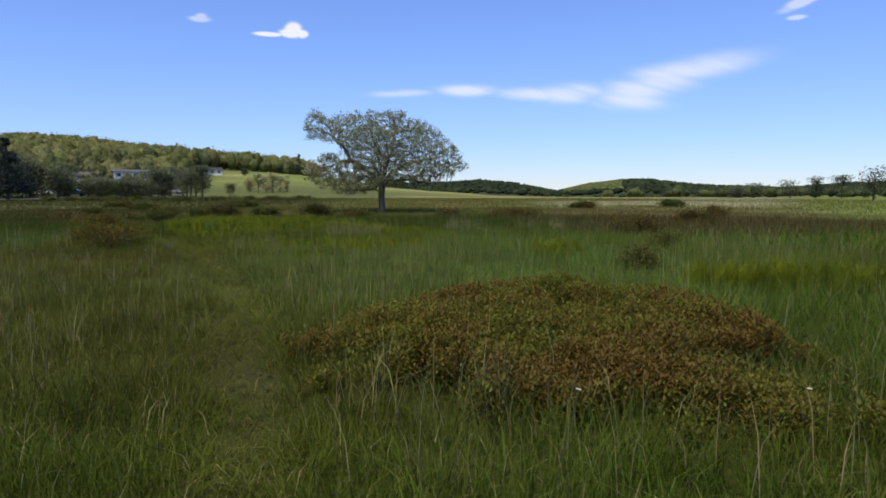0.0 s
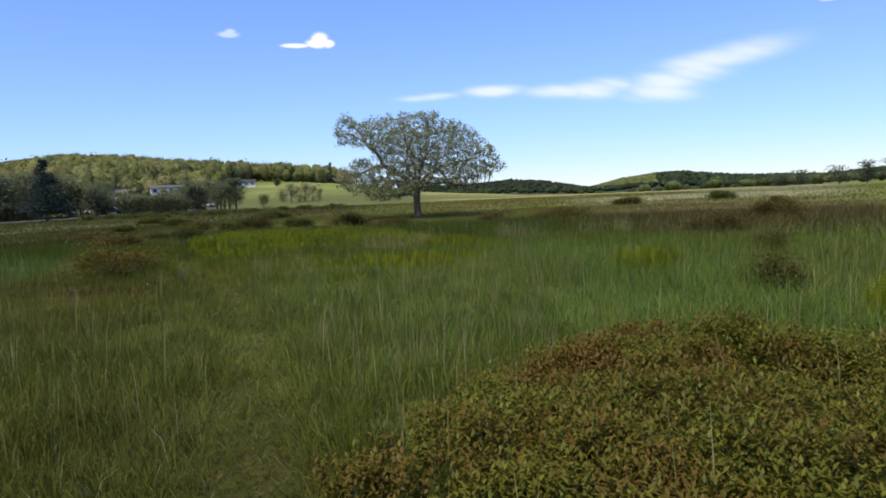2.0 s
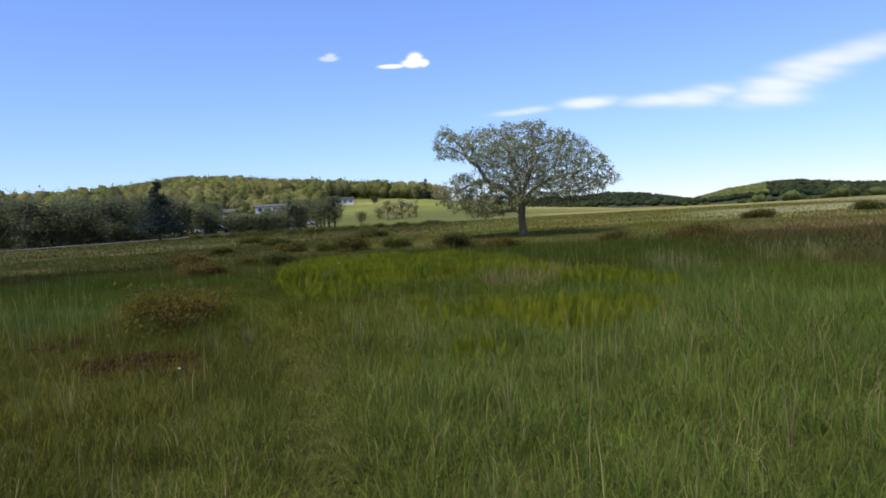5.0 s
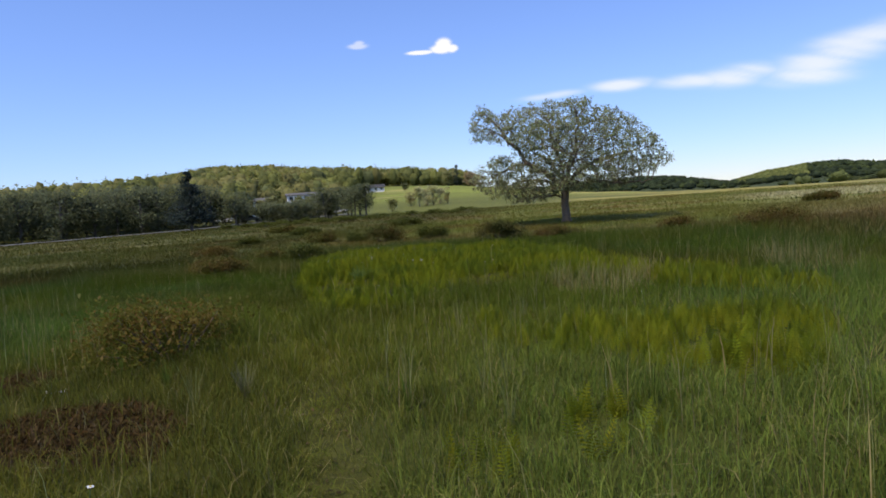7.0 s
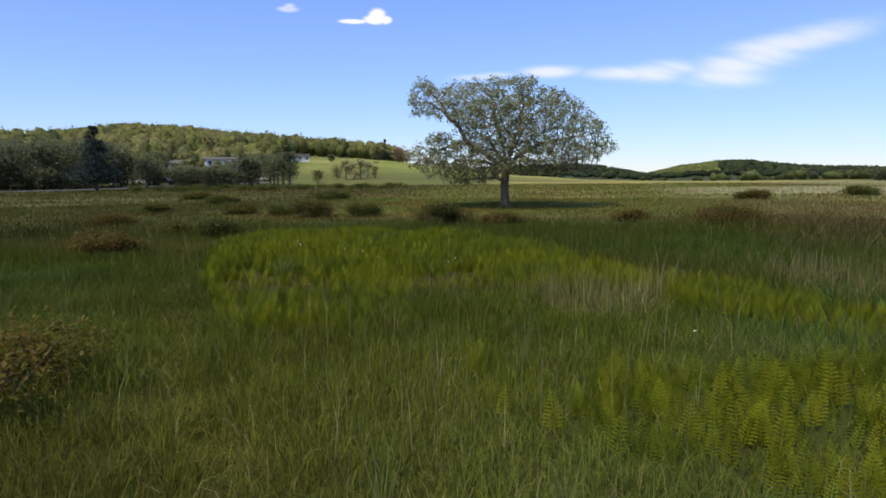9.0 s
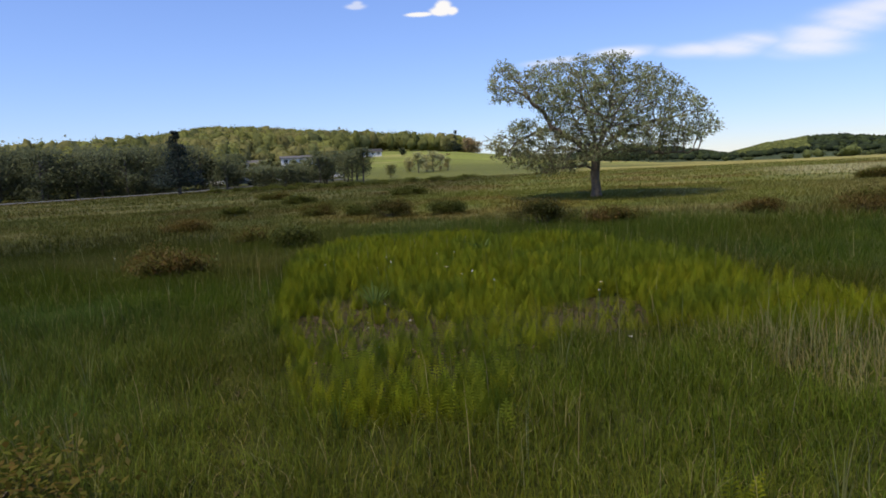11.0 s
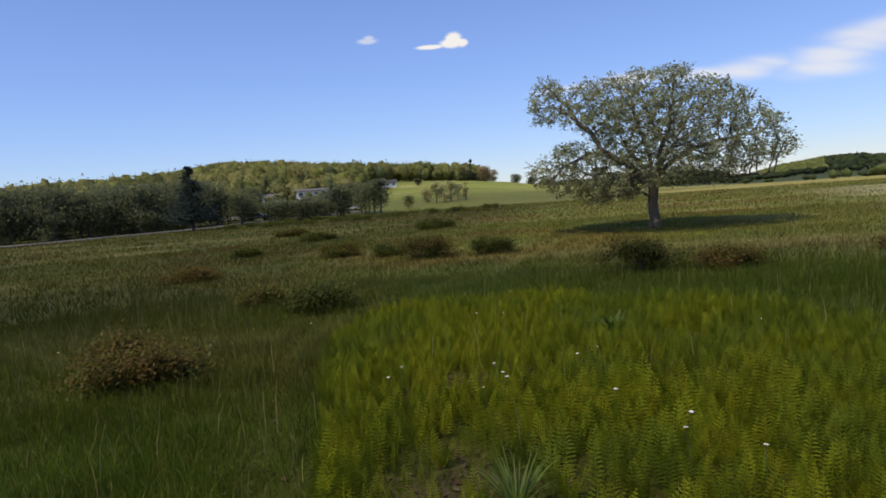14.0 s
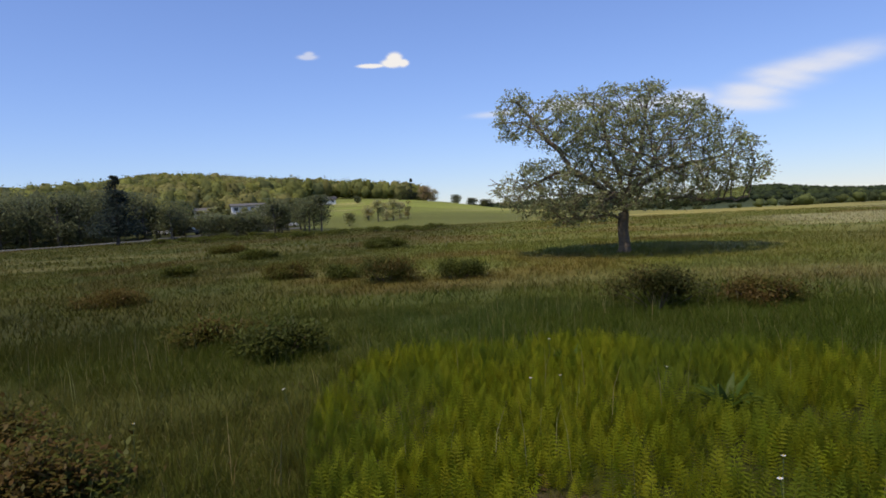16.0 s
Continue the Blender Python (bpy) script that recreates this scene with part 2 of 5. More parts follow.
# ---- meshes ----
def raw_mesh(name, verts, faces, mat, tints=None):
    """A mesh from arrays; faces: list of index arrays of shape (n, k)."""
    me = bpy.data.meshes.new(name)
    verts = np.asarray(verts, np.float32)
    loops = np.concatenate([np.asarray(f).ravel() for f in faces]).astype(np.int32)
    sizes = np.concatenate([np.full(len(f), np.asarray(f).shape[1]) for f in faces]).astype(np.int32)
    starts = np.concatenate([[0], np.cumsum(sizes)[:-1]]).astype(np.int32)
    me.vertices.add(len(verts))
    me.vertices.foreach_set("co", verts.ravel())
    me.loops.add(len(loops))
    me.loops.foreach_set("vertex_index", loops)
    me.polygons.add(len(sizes))
    me.polygons.foreach_set("loop_start", starts)
    me.polygons.foreach_set("loop_total", sizes)
    me.update(calc_edges=True)
    if tints is not None:
        at = me.attributes.new("tint", "FLOAT_COLOR", "POINT")
        rgba = np.ones((len(verts), 4), np.float32)
        rgba[:, :3] = tints
        at.data.foreach_set("color", rgba.ravel())
    me.materials.append(mat)
    return me


def part(name, bm, mat, parent, label=""):
    me = bpy.data.meshes.new(name)
    bm.to_mesh(me)
    bm.free()
    me.materials.append(mat)
    ob = new(name, me)
    ob.parent = parent
    return tagged(ob, label=label)


def part_mesh(name, me, parent, label=""):
    ob = new(name, me)
    ob.parent = parent
    return tagged(ob, label=label)


def jitter(colour, n, amount=0.25, hue=0.12):
    """n colours round one, in brightness and a little in hue."""
    c = np.tile(np.array(colour, float), (n, 1))
    c *= 1 + (rng.random((n, 1)) - 0.5) * 2 * amount
    c *= 1 + (rng.random((n, 3)) - 0.5) * 2 * hue
    return np.clip(c, 0, 1)


def scatter(template, faces, pos, yaw, tilt, size, tint):
    """Copies of a small shape: turned by yaw, tipped by tilt, scaled. Returns verts, faces, tints."""
    t = np.asarray(template, float)
    n, k = len(pos), len(t)
    s = np.asarray(size, float)
    s = s[:, None] * np.ones(3) if s.ndim == 1 else s
    p = t[None] * s[:, None, :]
    ct, st = np.cos(tilt)[:, None], np.sin(tilt)[:, None]
    x, y, z = p[..., 0], p[..., 1] * ct - p[..., 2] * st, p[..., 1] * st + p[..., 2] * ct
    cy, sy = np.cos(yaw)[:, None], np.sin(yaw)[:, None]
    v = np.stack([x * cy - y * sy, x * sy + y * cy, z], -1) + np.asarray(pos)[:, None, :]
    off = (np.arange(n) * k)[:, None, None]
    out = [(np.asarray(f)[None] + off).reshape(-1, np.asarray(f).shape[1]) for f in faces]
    return v.reshape(-1, 3), out, np.repeat(np.asarray(tint), k, axis=0)


def joined(sets):
    """Joins several results of scatter()."""
    verts, faces, tints, base = [], [], [], 0
    for v, f, t in sets:
        verts.append(v)
        tints.append(t)
        faces += [x + base for x in f]
        base += len(v)
    return np.concatenate(verts), faces, np.concatenate(tints)


def blades(x, y, h, w, lean, tint, segments=2):
    """Grass blades that stand on the ground and bend over."""
    n = len(x)
    z, yaw, aim = height(x, y) - 0.01, rng.random(n) * 2 * np.pi, rng.random(n) * 2 * np.pi
    sx, sy = np.cos(yaw) * w / 2, np.sin(yaw) * w / 2
    dx, dy = np.cos(aim) * lean * h, np.sin(aim) * lean * h
    if segments == 1:
        v = np.stack([np.stack([x - sx, y - sy, z], -1), np.stack([x + sx, y + sy, z], -1), np.stack([x + dx, y + dy, z + h], -1)], 1)
        f = [np.array([[0, 1, 2]])]
    else:
        mx, my, mz = x + dx * 0.32, y + dy * 0.32, z + h * 0.58
        v = np.stack([np.stack([x - sx, y - sy, z], -1), np.stack([x + sx, y + sy, z], -1),
                      np.stack([mx + sx * 0.8, my + sy * 0.8, mz], -1), np.stack([mx - sx * 0.8, my - sy * 0.8, mz], -1),
                      np.stack([x + dx, y + dy, z + h * (1 - 0.3 * lean)], -1)], 1)
        f = [np.array([[0, 1, 2, 3]]), np.array([[3, 2, 4]])]
    k = v.shape[1]
    off = (np.arange(n) * k)[:, None, None]
    return v.reshape(-1, 3), [(g[None] + off).reshape(-1, g.shape[1]) for g in f], np.repeat(tint, k, axis=0)


# ---- ground ----
GREEN, BLUE_GREEN, OLIVE = (0.080, 0.116, 0.011), (0.068, 0.116, 0.021), (0.096, 0.096, 0.011)
STRAW, RUST, FERN_GREEN = (0.29, 0.245, 0.095), (0.10, 0.066, 0.016), (0.176, 0.190, 0.011)


def lerp(a, b, u):
    return a + (np.asarray(b) - a) * np.asarray(u)[..., None]


def meadow_colour(x, y):
    """Mean colour of the plants that cover the meadow, with cloud shade put in."""
    r = np.hypot(x, y)
    c = np.tile(np.array(GREEN), (*np.shape(x), 1))
    c = lerp(c, BLUE_GREEN, 0.8 * smooth(0.45, 0.65, fbm(x, y, 3.2, 11)))
    c = lerp(c, OLIVE, smooth(0.40, 0.65, fbm(x, y, 5.5, 12)) * 0.65)
    c = lerp(c, (0.105, 0.085, 0.018), 0.5 * (1 - smooth(-3.0, -0.5, x - 0.4 * (y - 4))) * (1 - smooth(10, 15, y)))
    damp = 1 - smooth(2.5, 6.0, np.hypot(x - 0.5, (y - 10.5) * 0.9))
    c = lerp(c, (0.095, 0.138, 0.026), damp * 0.6)
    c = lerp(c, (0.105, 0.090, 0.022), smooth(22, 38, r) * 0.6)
    c = lerp(c, RUST, smooth(0.55, 0.72, fbm(x, y, 7.0, 13)) * 0.7 * smooth(10, 30, r))
    c = lerp(c, STRAW, smooth(0.60, 0.78, fbm(x, y * 2.0, 9.0, 14)) * 0.35 * smooth(12, 40, r))
    b = np.degrees(np.arctan2(x, y))
    c = lerp(c, (0.13, 0.085, 0.04), smooth(3, 12, b) * smooth(14, 30, r) * 0.45 * (1 - smooth(45, 70, r)))
    c = lerp(c, (0.25, 0.225, 0.11), smooth(6, 12, b) * (1 - smooth(26, 31, b)) * smooth(55, 75, r) * smooth(0.46, 0.60, fbm(x * 0.6, y * 2.2, 14.0, 16)) * 0.85)
    c = lerp(c, (0.14, 0.17, 0.03), smooth(25, 34, b) * smooth(18, 40, r) * 0.6)
    # Cloud shade past y 13 is painted as darker grass.
    cloud_shade = smooth(13, 18.5, y) * (1 - smooth(30, 45, r))
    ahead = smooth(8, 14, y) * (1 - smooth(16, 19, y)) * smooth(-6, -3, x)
    # The light's fall-off at the far left is put into the colour.
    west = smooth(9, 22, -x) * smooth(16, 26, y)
    return c * (1.28 - 0.47 * cloud_shade + 0.24 * ahead + 0.16 * smooth(4.5, 7, y) * (1 - smooth(9, 13, y)) * smooth(-5, -1.5, x) - 0.16 * (1 - smooth(3.5, 6, y)) - 0.54 * west + 0.12 * smooth(25, 40, r) * (1 - west))[..., None]


def ground_colour(x, y):
    r, b = np.hypot(x, y), np.degrees(np.arctan2(x, y))
    litter = np.tile(np.array((0.075, 0.078, 0.016)), (*np.shape(x), 1))
    # The litter is darkened to take the same painted cloud shade.
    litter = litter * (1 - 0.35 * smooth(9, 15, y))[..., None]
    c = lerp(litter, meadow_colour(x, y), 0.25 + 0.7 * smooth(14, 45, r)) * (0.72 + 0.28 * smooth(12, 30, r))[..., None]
    g = line_gap(x, y, PATH)
    c = lerp(c, (0.092, 0.080, 0.028), (0.40 - 0.30 * smooth(9, 14, y)) * (1 - smooth(0.05, 0.32, g + 0.35 * (fbm(x, y, 0.6, 21) - 0.5))) * (r < 24))
    c = lerp(c, (0.074, 0.058, 0.032), 0.85 * zone(BARE, x, y) * (r < 40))
    c = lerp(c, (0.034, 0.020, 0.007), zone(SOIL, x, y, 0.15) * (r < 40))
    bands = fbm(x * 0.5, y * 1.5, 26.0, 17)
    field = smooth(112, 135, r) * smooth(-24, -19, b) * (1 - smooth(8, 22, b))
    c = lerp(c, lerp(lerp(np.zeros((*np.shape(x), 3)) + np.array((0.215, 0.238, 0.048)), (0.145, 0.16, 0.035), smooth(0.5, 0.7, bands)), (0.30, 0.27, 0.09), smooth(0.55, 0.75, fbm(x, y * 2, 18.0, 18))), field)
    # Lower field: unmown olive grass, with the shade there put into its colour.
    c = lerp(c, (0.11, 0.115, 0.03), field * (1 - smooth(195, 250, r + 40 * (fbm(x, y, 25.0, 19) - 0.5))) * 0.85)
    c = lerp(c, (0.30, 0.25, 0.07), smooth(100, 130, r) * smooth(-6, -1, b) * (1 - smooth(14, 24, b)) * smooth(0.25, 0.5, fbm(x, y * 3, 40, 15)) * (r < 330))
    c = lerp(c, (0.12, 0.13, 0.035), smooth(330, 420, r) * 0.9)
    c = lerp(c, (0.055, 0.070, 0.030), np.maximum(smooth(650, 900, r), smooth(380, 480, r) * smooth(0, 4, b)))
    return c


def build_ground():
    rad = np.concatenate([np.arange(0.4, 30, 0.22), np.geomspace(30, 130, 90)[1:], np.geomspace(130, 1600, 110)[1:], np.geomspace(1600, 4800, 20)[1:]])
    ang = np.concatenate([np.radians(np.arange(-62, 45, 0.75)), np.radians(np.arange(45, 298, 6.0))])
    a, r = np.meshgrid(ang, rad)
    x, y = (r * np.sin(a)).ravel(), (r * np.cos(a)).ravel()
    v = np.stack([x, y, height(x, y)], -1)
    nr, na = len(rad), len(ang)
    i, j = np.meshgrid(np.arange(nr - 1), np.arange(na), indexing="ij")
    k = (j + 1) % na
    f = np.stack([i * na + j, i * na + k, (i + 1) * na + k, (i + 1) * na + j], -1).reshape(-1, 4)[:, ::-1]
    v = np.concatenate([v, [[0, 0, float(height(0, 0))]]])
    c = len(v) - 1
    fan = np.stack([np.arange(na), np.full(na, c), (np.arange(na) + 1) % na], -1)
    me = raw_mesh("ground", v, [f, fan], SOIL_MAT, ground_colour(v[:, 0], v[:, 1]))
    me.shade_smooth()
    return tagged(new("ground", me), "uneven meadow ground with litter and a trodden footpath", "ground", kind="structure")


build_ground()


# ---- grass ----
def grass_points(x0, x1, y0, y1, per_m2, reach0, reach1):
    """Random places in a rectangle that lie between two distances from the footpath's walked stretch."""
    n = int((x1 - x0) * (y1 - y0) * per_m2)
    x, y = x0 + rng.random(n) * (x1 - x0), y0 + rng.random(n) * (y1 - y0)
    g = line_gap(x, y, [(-0.8, 3.0), (-2.2, 7.0), (-4.8, 12.6), (-6.9, 16.5), (-7.8, 20)])
    keep = (g >= reach0) & (g < reach1)
    return x[keep], y[keep]


def thin(x, y):
    """Leaves out blades where other things grow or feet have trodden."""
    g = line_gap(x, y, PATH) + 0.35 * (fbm(x, y, 0.6, 21) - 0.5) + 0.10 * smooth(9, 14, y)
    chance = 0.85 + 0.15 * smooth(0.06, 0.34, g)
    chance = chance * (0.35 + 0.65 * smooth(0.25, 0.55, fbm(x, y, 0.45, 61)))
    chance = np.where(zone(FERN, x, y) & (g > 0.62), chance * np.where(y > 15.0, 0.10, np.where(x > 1, 0.15, 0.40)), chance)
    chance = np.where(zone(BARE, x, y), 0.30, chance)
    chance = np.where(zone(SHRUB, x, y), chance * 0.38, chance)
    chance = np.where(zone(SOIL, x, y, 0.15), chance * 0.10, chance)
    keep = rng.random(len(x)) < chance
    return x[keep], y[keep], g[keep]


def grass_tint(x, y):
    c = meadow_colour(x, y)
    n = len(x)
    c = lerp(c, (0.15, 0.085, 0.035), zone(RED, x, y, 0.8, 2.0) * 0.42)
    dry = rng.random(n) < np.where(zone(PALE, x, y, 0.9, 0.7), 0.50, 0.08)
    c = np.where(dry[:, None], np.array(STRAW) * 0.9, c)
    far_off = smooth(9, 26, np.hypot(x, y))
    c = np.where(dry[:, None], lerp(c, meadow_colour(x, y) * 1.25, 0.55 * far_off * ~zone(PALE, x, y, 0.9, 0.7)), c)
    near = 1 - 0.75 * smooth(10, 34, np.hypot(x, y))
    c = c * (1 + near * (0.76 * fbm(x, y, 0.55, 141) - 0.38))[:, None]
    c = c * (1 + (rng.random((n, 1)) - 0.5) * 0.6 * near[:, None]) * (1 + (rng.random((n, 3)) - 0.5) * 0.2)
    return np.clip(c, 0, 1)


def grass_object(name, label, box, per_m2, reach, tall, wide, segments):
    x, y = grass_points(*box, per_m2, *reach)
    x, y, g = thin(x, y)
    n = len(x)
    h = tall * (0.45 + 0.8 * rng.random(n)) * (0.6 + 0.8 * fbm(x, y, 1.6, 71)) * (0.6 + 0.8 * fbm(x, y, 0.4, 72))
    h = h * (0.50 + 0.50 * smooth(0.03, 0.30, g)) * (1 - 0.45 * smooth(24, 40, np.hypot(x, y))) * np.where(zone(PALE, x, y), 1.35, 1.0) * np.where(zone(BARE, x, y), 0.38, 1.0)
    w = wide * (0.6 + 0.8 * rng.random(n))
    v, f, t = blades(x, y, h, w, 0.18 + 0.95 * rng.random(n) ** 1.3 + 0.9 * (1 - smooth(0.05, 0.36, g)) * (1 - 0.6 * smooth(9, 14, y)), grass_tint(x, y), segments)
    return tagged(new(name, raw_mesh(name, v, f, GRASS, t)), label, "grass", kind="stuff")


grass_object("meadow_grass", "dense green tufted meadow grass beside the path", (-14, 5, 1.2, 24), 2500, (0, 3.8), 0.205, 0.0044, 2)
grass_object("meadow_grass", "green and straw coloured grass across the meadow", (-22, 14, 1.2, 34), 780, (3.8, 11), 0.235, 0.0085, 1)
grass_object("meadow_grass", "olive and rusty grass of the open meadow", (-50, 45, 2, 62), 85, (11, 38), 0.30, 0.026, 1)
grass_object("meadow_grass", "far olive grass of the open meadow", (-95, 85, 20, 125), 10, (38, 110), 0.32, 0.075, 1)

grass_object("meadow_grass", "green grass where the walk begins", (-14, 12, -9, 1.2), 150, (0, 16), 0.27, 0.012, 1)


def seed_stalks():
    """Tall dry stalks that stand above the grass."""
    x, y = grass_points(-14, 9, 2.2, 30, 22, 0.4, 11)
    keep = rng.random(len(x)) < (0.15 + 0.85 * smooth(0.45, 0.65, fbm(x, y, 1.3, 81))) * (1 - 0.75 * smooth(12, 16, y))
    px, py = -5 + rng.random(26000) * 12, 16 + rng.random(26000) * 11
    dense = zone(PALE, px, py, 0.9, 0.7) & (rng.random(26000) < 0.75)
    x, y = np.concatenate([x[keep], px[dense]]), np.concatenate([y[keep], py[dense]])
    n = len(x)
    v, f, t = blades(x, y, 0.32 + 0.30 * rng.random(n), 0.0035 + 0.0025 * rng.random(n), 0.05 + 0.22 * rng.random(n), jitter(STRAW, n, 0.3), 2)
    tagged(new("dry_stalks", raw_mesh("dry_stalks", v, f, GRASS, t)), "tall pale dry grass stalks above the meadow grass", "grass", kind="stuff")


seed_stalks()


# ---- ferns ----
def frond_shape(pairs=10):
    """One upright frond of height 1: a stem and paired leaflets."""
    v, quads = [(-0.008, 0, 0), (0.008, 0, 0), (0.005, 0.10, 0.98), (-0.005, 0.10, 0.98)], [(0, 1, 2, 3)]
    for i in range(pairs):
        s = 0.16 + 0.82 * i / (pairs - 1)
        l = 0.30 * (1 - s) ** 0.75 * (0.55 + 0.45 * min(1, (s - 0.1) / 0.22)) + 0.012
        b = 0.10 * s * s
        for side in (-1, 1):
            k = len(v)
            w = 0.031 * (1.1 - 0.5 * s)
            v += [(0, b, s - w), (side * l * 0.45, b + 0.05 * l, s + 0.10 * l - w * 0.9), (side * l, b + 0.16 * l, s + 0.17 * l), (side * l * 0.45, b + 0.05 * l, s + 0.10 * l + w * 0.9)]
            quads.append((k, k + 1, k + 2, k + 3) if side > 0 else (k + 3, k + 2, k + 1, k))
    return np.array(v), [np.array(quads)]


def build_ferns():
    n = 150000
    x, y = -11 + rng.random(n) * 18, 6.8 + rng.random(n) * 19.2
    f = zone(FERN, x, y)
    bare = zone(BARE, x, y)
    chance = np.where(f, 0.95, 0.0) * (0.35 + 0.65 * smooth(0.3, 0.6, fbm(x, y, 0.8, 91)))
    chance = np.where(zone(SPARSE, x, y), chance * 0.42, chance)
    chance = np.where(bare, 0.24, chance)
    chance = np.where((y < 14.95) & (x < 1), chance * (0.30 + 0.65 * smooth(0.42, 0.62, fbm(x, y, 0.9, 95))), chance)
    keep = (rng.random(n) < chance) & (line_gap(x, y, PATH) > 0.42)
    x, y = x[keep], y[keep]
    n = len(x)
    h = (0.16 + 0.14 * rng.random(n)) * (0.75 + 0.5 * fbm(x, y, 1.2, 92)) * np.where(zone(BARE, x, y), 0.6, 1.0) * (0.84 + 0.16 * smooth(16.5, 19.0, y)) * np.where((y < 13.5) & (x > 1), 1.45, 1.0)
    shape, faces = frond_shape()
    pos = np.stack([x, y, height(x, y) - 0.01], -1)
    yaw = rng.random(n) * 2 * np.pi
    c = lerp(jitter(FERN_GREEN, n, 0.25, 0.08), (0.085, 0.125, 0.015), smooth(0.4, 0.7, fbm(x, y, 0.9, 93)) * 0.6)
    size = np.stack([h * (0.95 + 0.5 * rng.random(n)), h, h], -1)
    v, f, t = scatter(shape, faces, pos, yaw, -0.5 + 1.0 * rng.random(n), size, c)
    tagged(new("fern_patch", raw_mesh("fern_patch", v, f, FROND, t)), "yellow-green upright fern fronds in a dense meadow patch", "ferns", kind="stuff")
    return n


build_ferns()

# ---- low shrubs ----
LEAF_SHAPE = np.array([(0, 0, 0), (0.24, 0.45, 0.07), (0, 1, -0.03), (-0.24, 0.45, 0.07), (0, 0.45, 0)])
LEAF_FACES = [np.array([(0, 1, 4), (1, 2, 4), (2, 3, 4), (3, 0, 4)])]
LEAF_FLAT = [np.array([(0, 1, 2, 3)])]


def shrub_top(x, y):
    edge = np.hypot((x - 0.85) / 1.95, (y - 4.9) / 2.05)
    return (0.13 + 0.20 * fbm(x, y, 0.9, 101) + 0.20 * fbm(x, y, 0.24, 102)) * (1.0 - 0.50 * smooth(0.55, 1.1, edge))


def build_shrub_patch():
    """Upright shoots, each with a whorl of small leaves round its tip."""
    n = 80000
    x, y = -1.9 + rng.random(n) * 5.3, 2.4 + rng.random(n) * 5.1
    keep = zone(SHRUB, x, y, 0.55, 0.5)
    core = keep & zone(SHRUB, x + 0.3, y, 0.45, 0.6) & zone(SHRUB, x - 0.3, y, 0.45, 0.6) & zone(SHRUB, x, y - 0.35, 0.45, 0.6) & zone(SHRUB, x, y + 0.35, 0.45, 0.6)
    keep = keep & (rng.random(n) < np.where(core, 0.35 + 0.65 * smooth(0.32, 0.5, fbm(x, y, 0.4, 110)), 0.06 + 0.6 * smooth(0.45, 0.62, fbm(x, y, 0.35, 109)))) & (fbm(x, y, 0.55, 108) > 0.27)
    x, y = x[keep], y[keep]
    n = len(x)
    rim = zone(SHRUB, x + 0.25, y, 0.3, 0.7) & zone(SHRUB, x - 0.25, y - 0.2, 0.3, 0.7)
    h = shrub_top(x, y) * np.where(rim, 1 - 0.6 * rng.random(n) ** 1.6, 0.95 * rng.random(n) ** 0.6)
    u = smooth(0.40, 0.64, fbm(x, y, 0.5, 103) + 0.4 * (rng.random(n) - 0.5))
    c = lerp(jitter((0.140, 0.138, 0.016), n, 0.3, 0.1), (0.160, 0.090, 0.018), u * 0.85)
    per = 8
    k = np.repeat(np.arange(n), per)
    m = len(k)
    turn = np.tile(np.arange(per) * 2.4, n) + rng.random(n)[k] * 6.28
    drop = np.tile(np.linspace(0, 0.07, per), n)
    pos = np.stack([x[k] + 0.02 * rng.normal(size=m), y[k] + 0.02 * rng.normal(size=m), height(x, y)[k] + h[k] - drop], -1)
    tint = c[k] * (0.8 + 0.4 * rng.random((m, 1)))
    sets = [scatter(LEAF_SHAPE, LEAF_FLAT, pos, turn, 0.15 + 0.9 * rng.random(m), (0.025 + 0.017 * rng.random(m))[:, None] * np.array([0.85, 1, 1]), tint)]
    pick = rng.choice(n, min(n, 2500), replace=False)
    sets.append(blades(x[pick], y[pick], h[pick], np.full(len(pick), 0.005), 0.05 + 0.2 * rng.random(len(pick)), jitter((0.12, 0.080, 0.045), len(pick)), 1))
    v, f, t = joined(sets)
    tagged(new("low_shrub_patch", raw_mesh("low_shrub_patch", v, f, LEAF, t)), "low spreading shrubs with olive and bronze-red small leaves", "shrubs", kind="stuff")


build_shrub_patch()


def grass_among_shrubs():
    """Grass that grows up through the shrubs, with dry stalks along their near edge."""
    n = 16000
    x, y = -1.6 + rng.random(n) * 4.6, 2.9 + rng.random(n) * 4.6
    keep = zone(SHRUB, x, y, 0.9, 0.6) & (rng.random(n) < 0.30 + 0.75 * smooth(0.42, 0.62, fbm(x, y, 0.6, 161)))
    x, y = x[keep], y[keep]
    n = len(x)
    h = shrub_top(x, y) * (0.75 + 0.45 * rng.random(n)) + 0.03
    c = np.where(rng.random((n, 1)) < 0.12, np.array(STRAW) * 0.8, jitter((0.085, 0.115, 0.022), n, 0.3, 0.1))
    sets = [blades(x, y, h, 0.004 + 0.004 * rng.random(n), 0.2 + 0.7 * rng.random(n), c, 2)]
    m = 70
    sets.append(blades(-0.6 + rng.random(m) * 1.9, 2.95 + rng.random(m) * 0.75, 0.28 + 0.26 * rng.random(m), 0.004 + 0.002 * rng.random(m), 0.1 + 0.5 * rng.random(m), jitter(STRAW, m, 0.25), 2))
    v, f, t = joined(sets)
    tagged(new("meadow_grass", raw_mesh("meadow_grass", v, f, GRASS, t)), "green grass and straw stalks among the low shrubs", "grass", kind="stuff")


grass_among_shrubs()


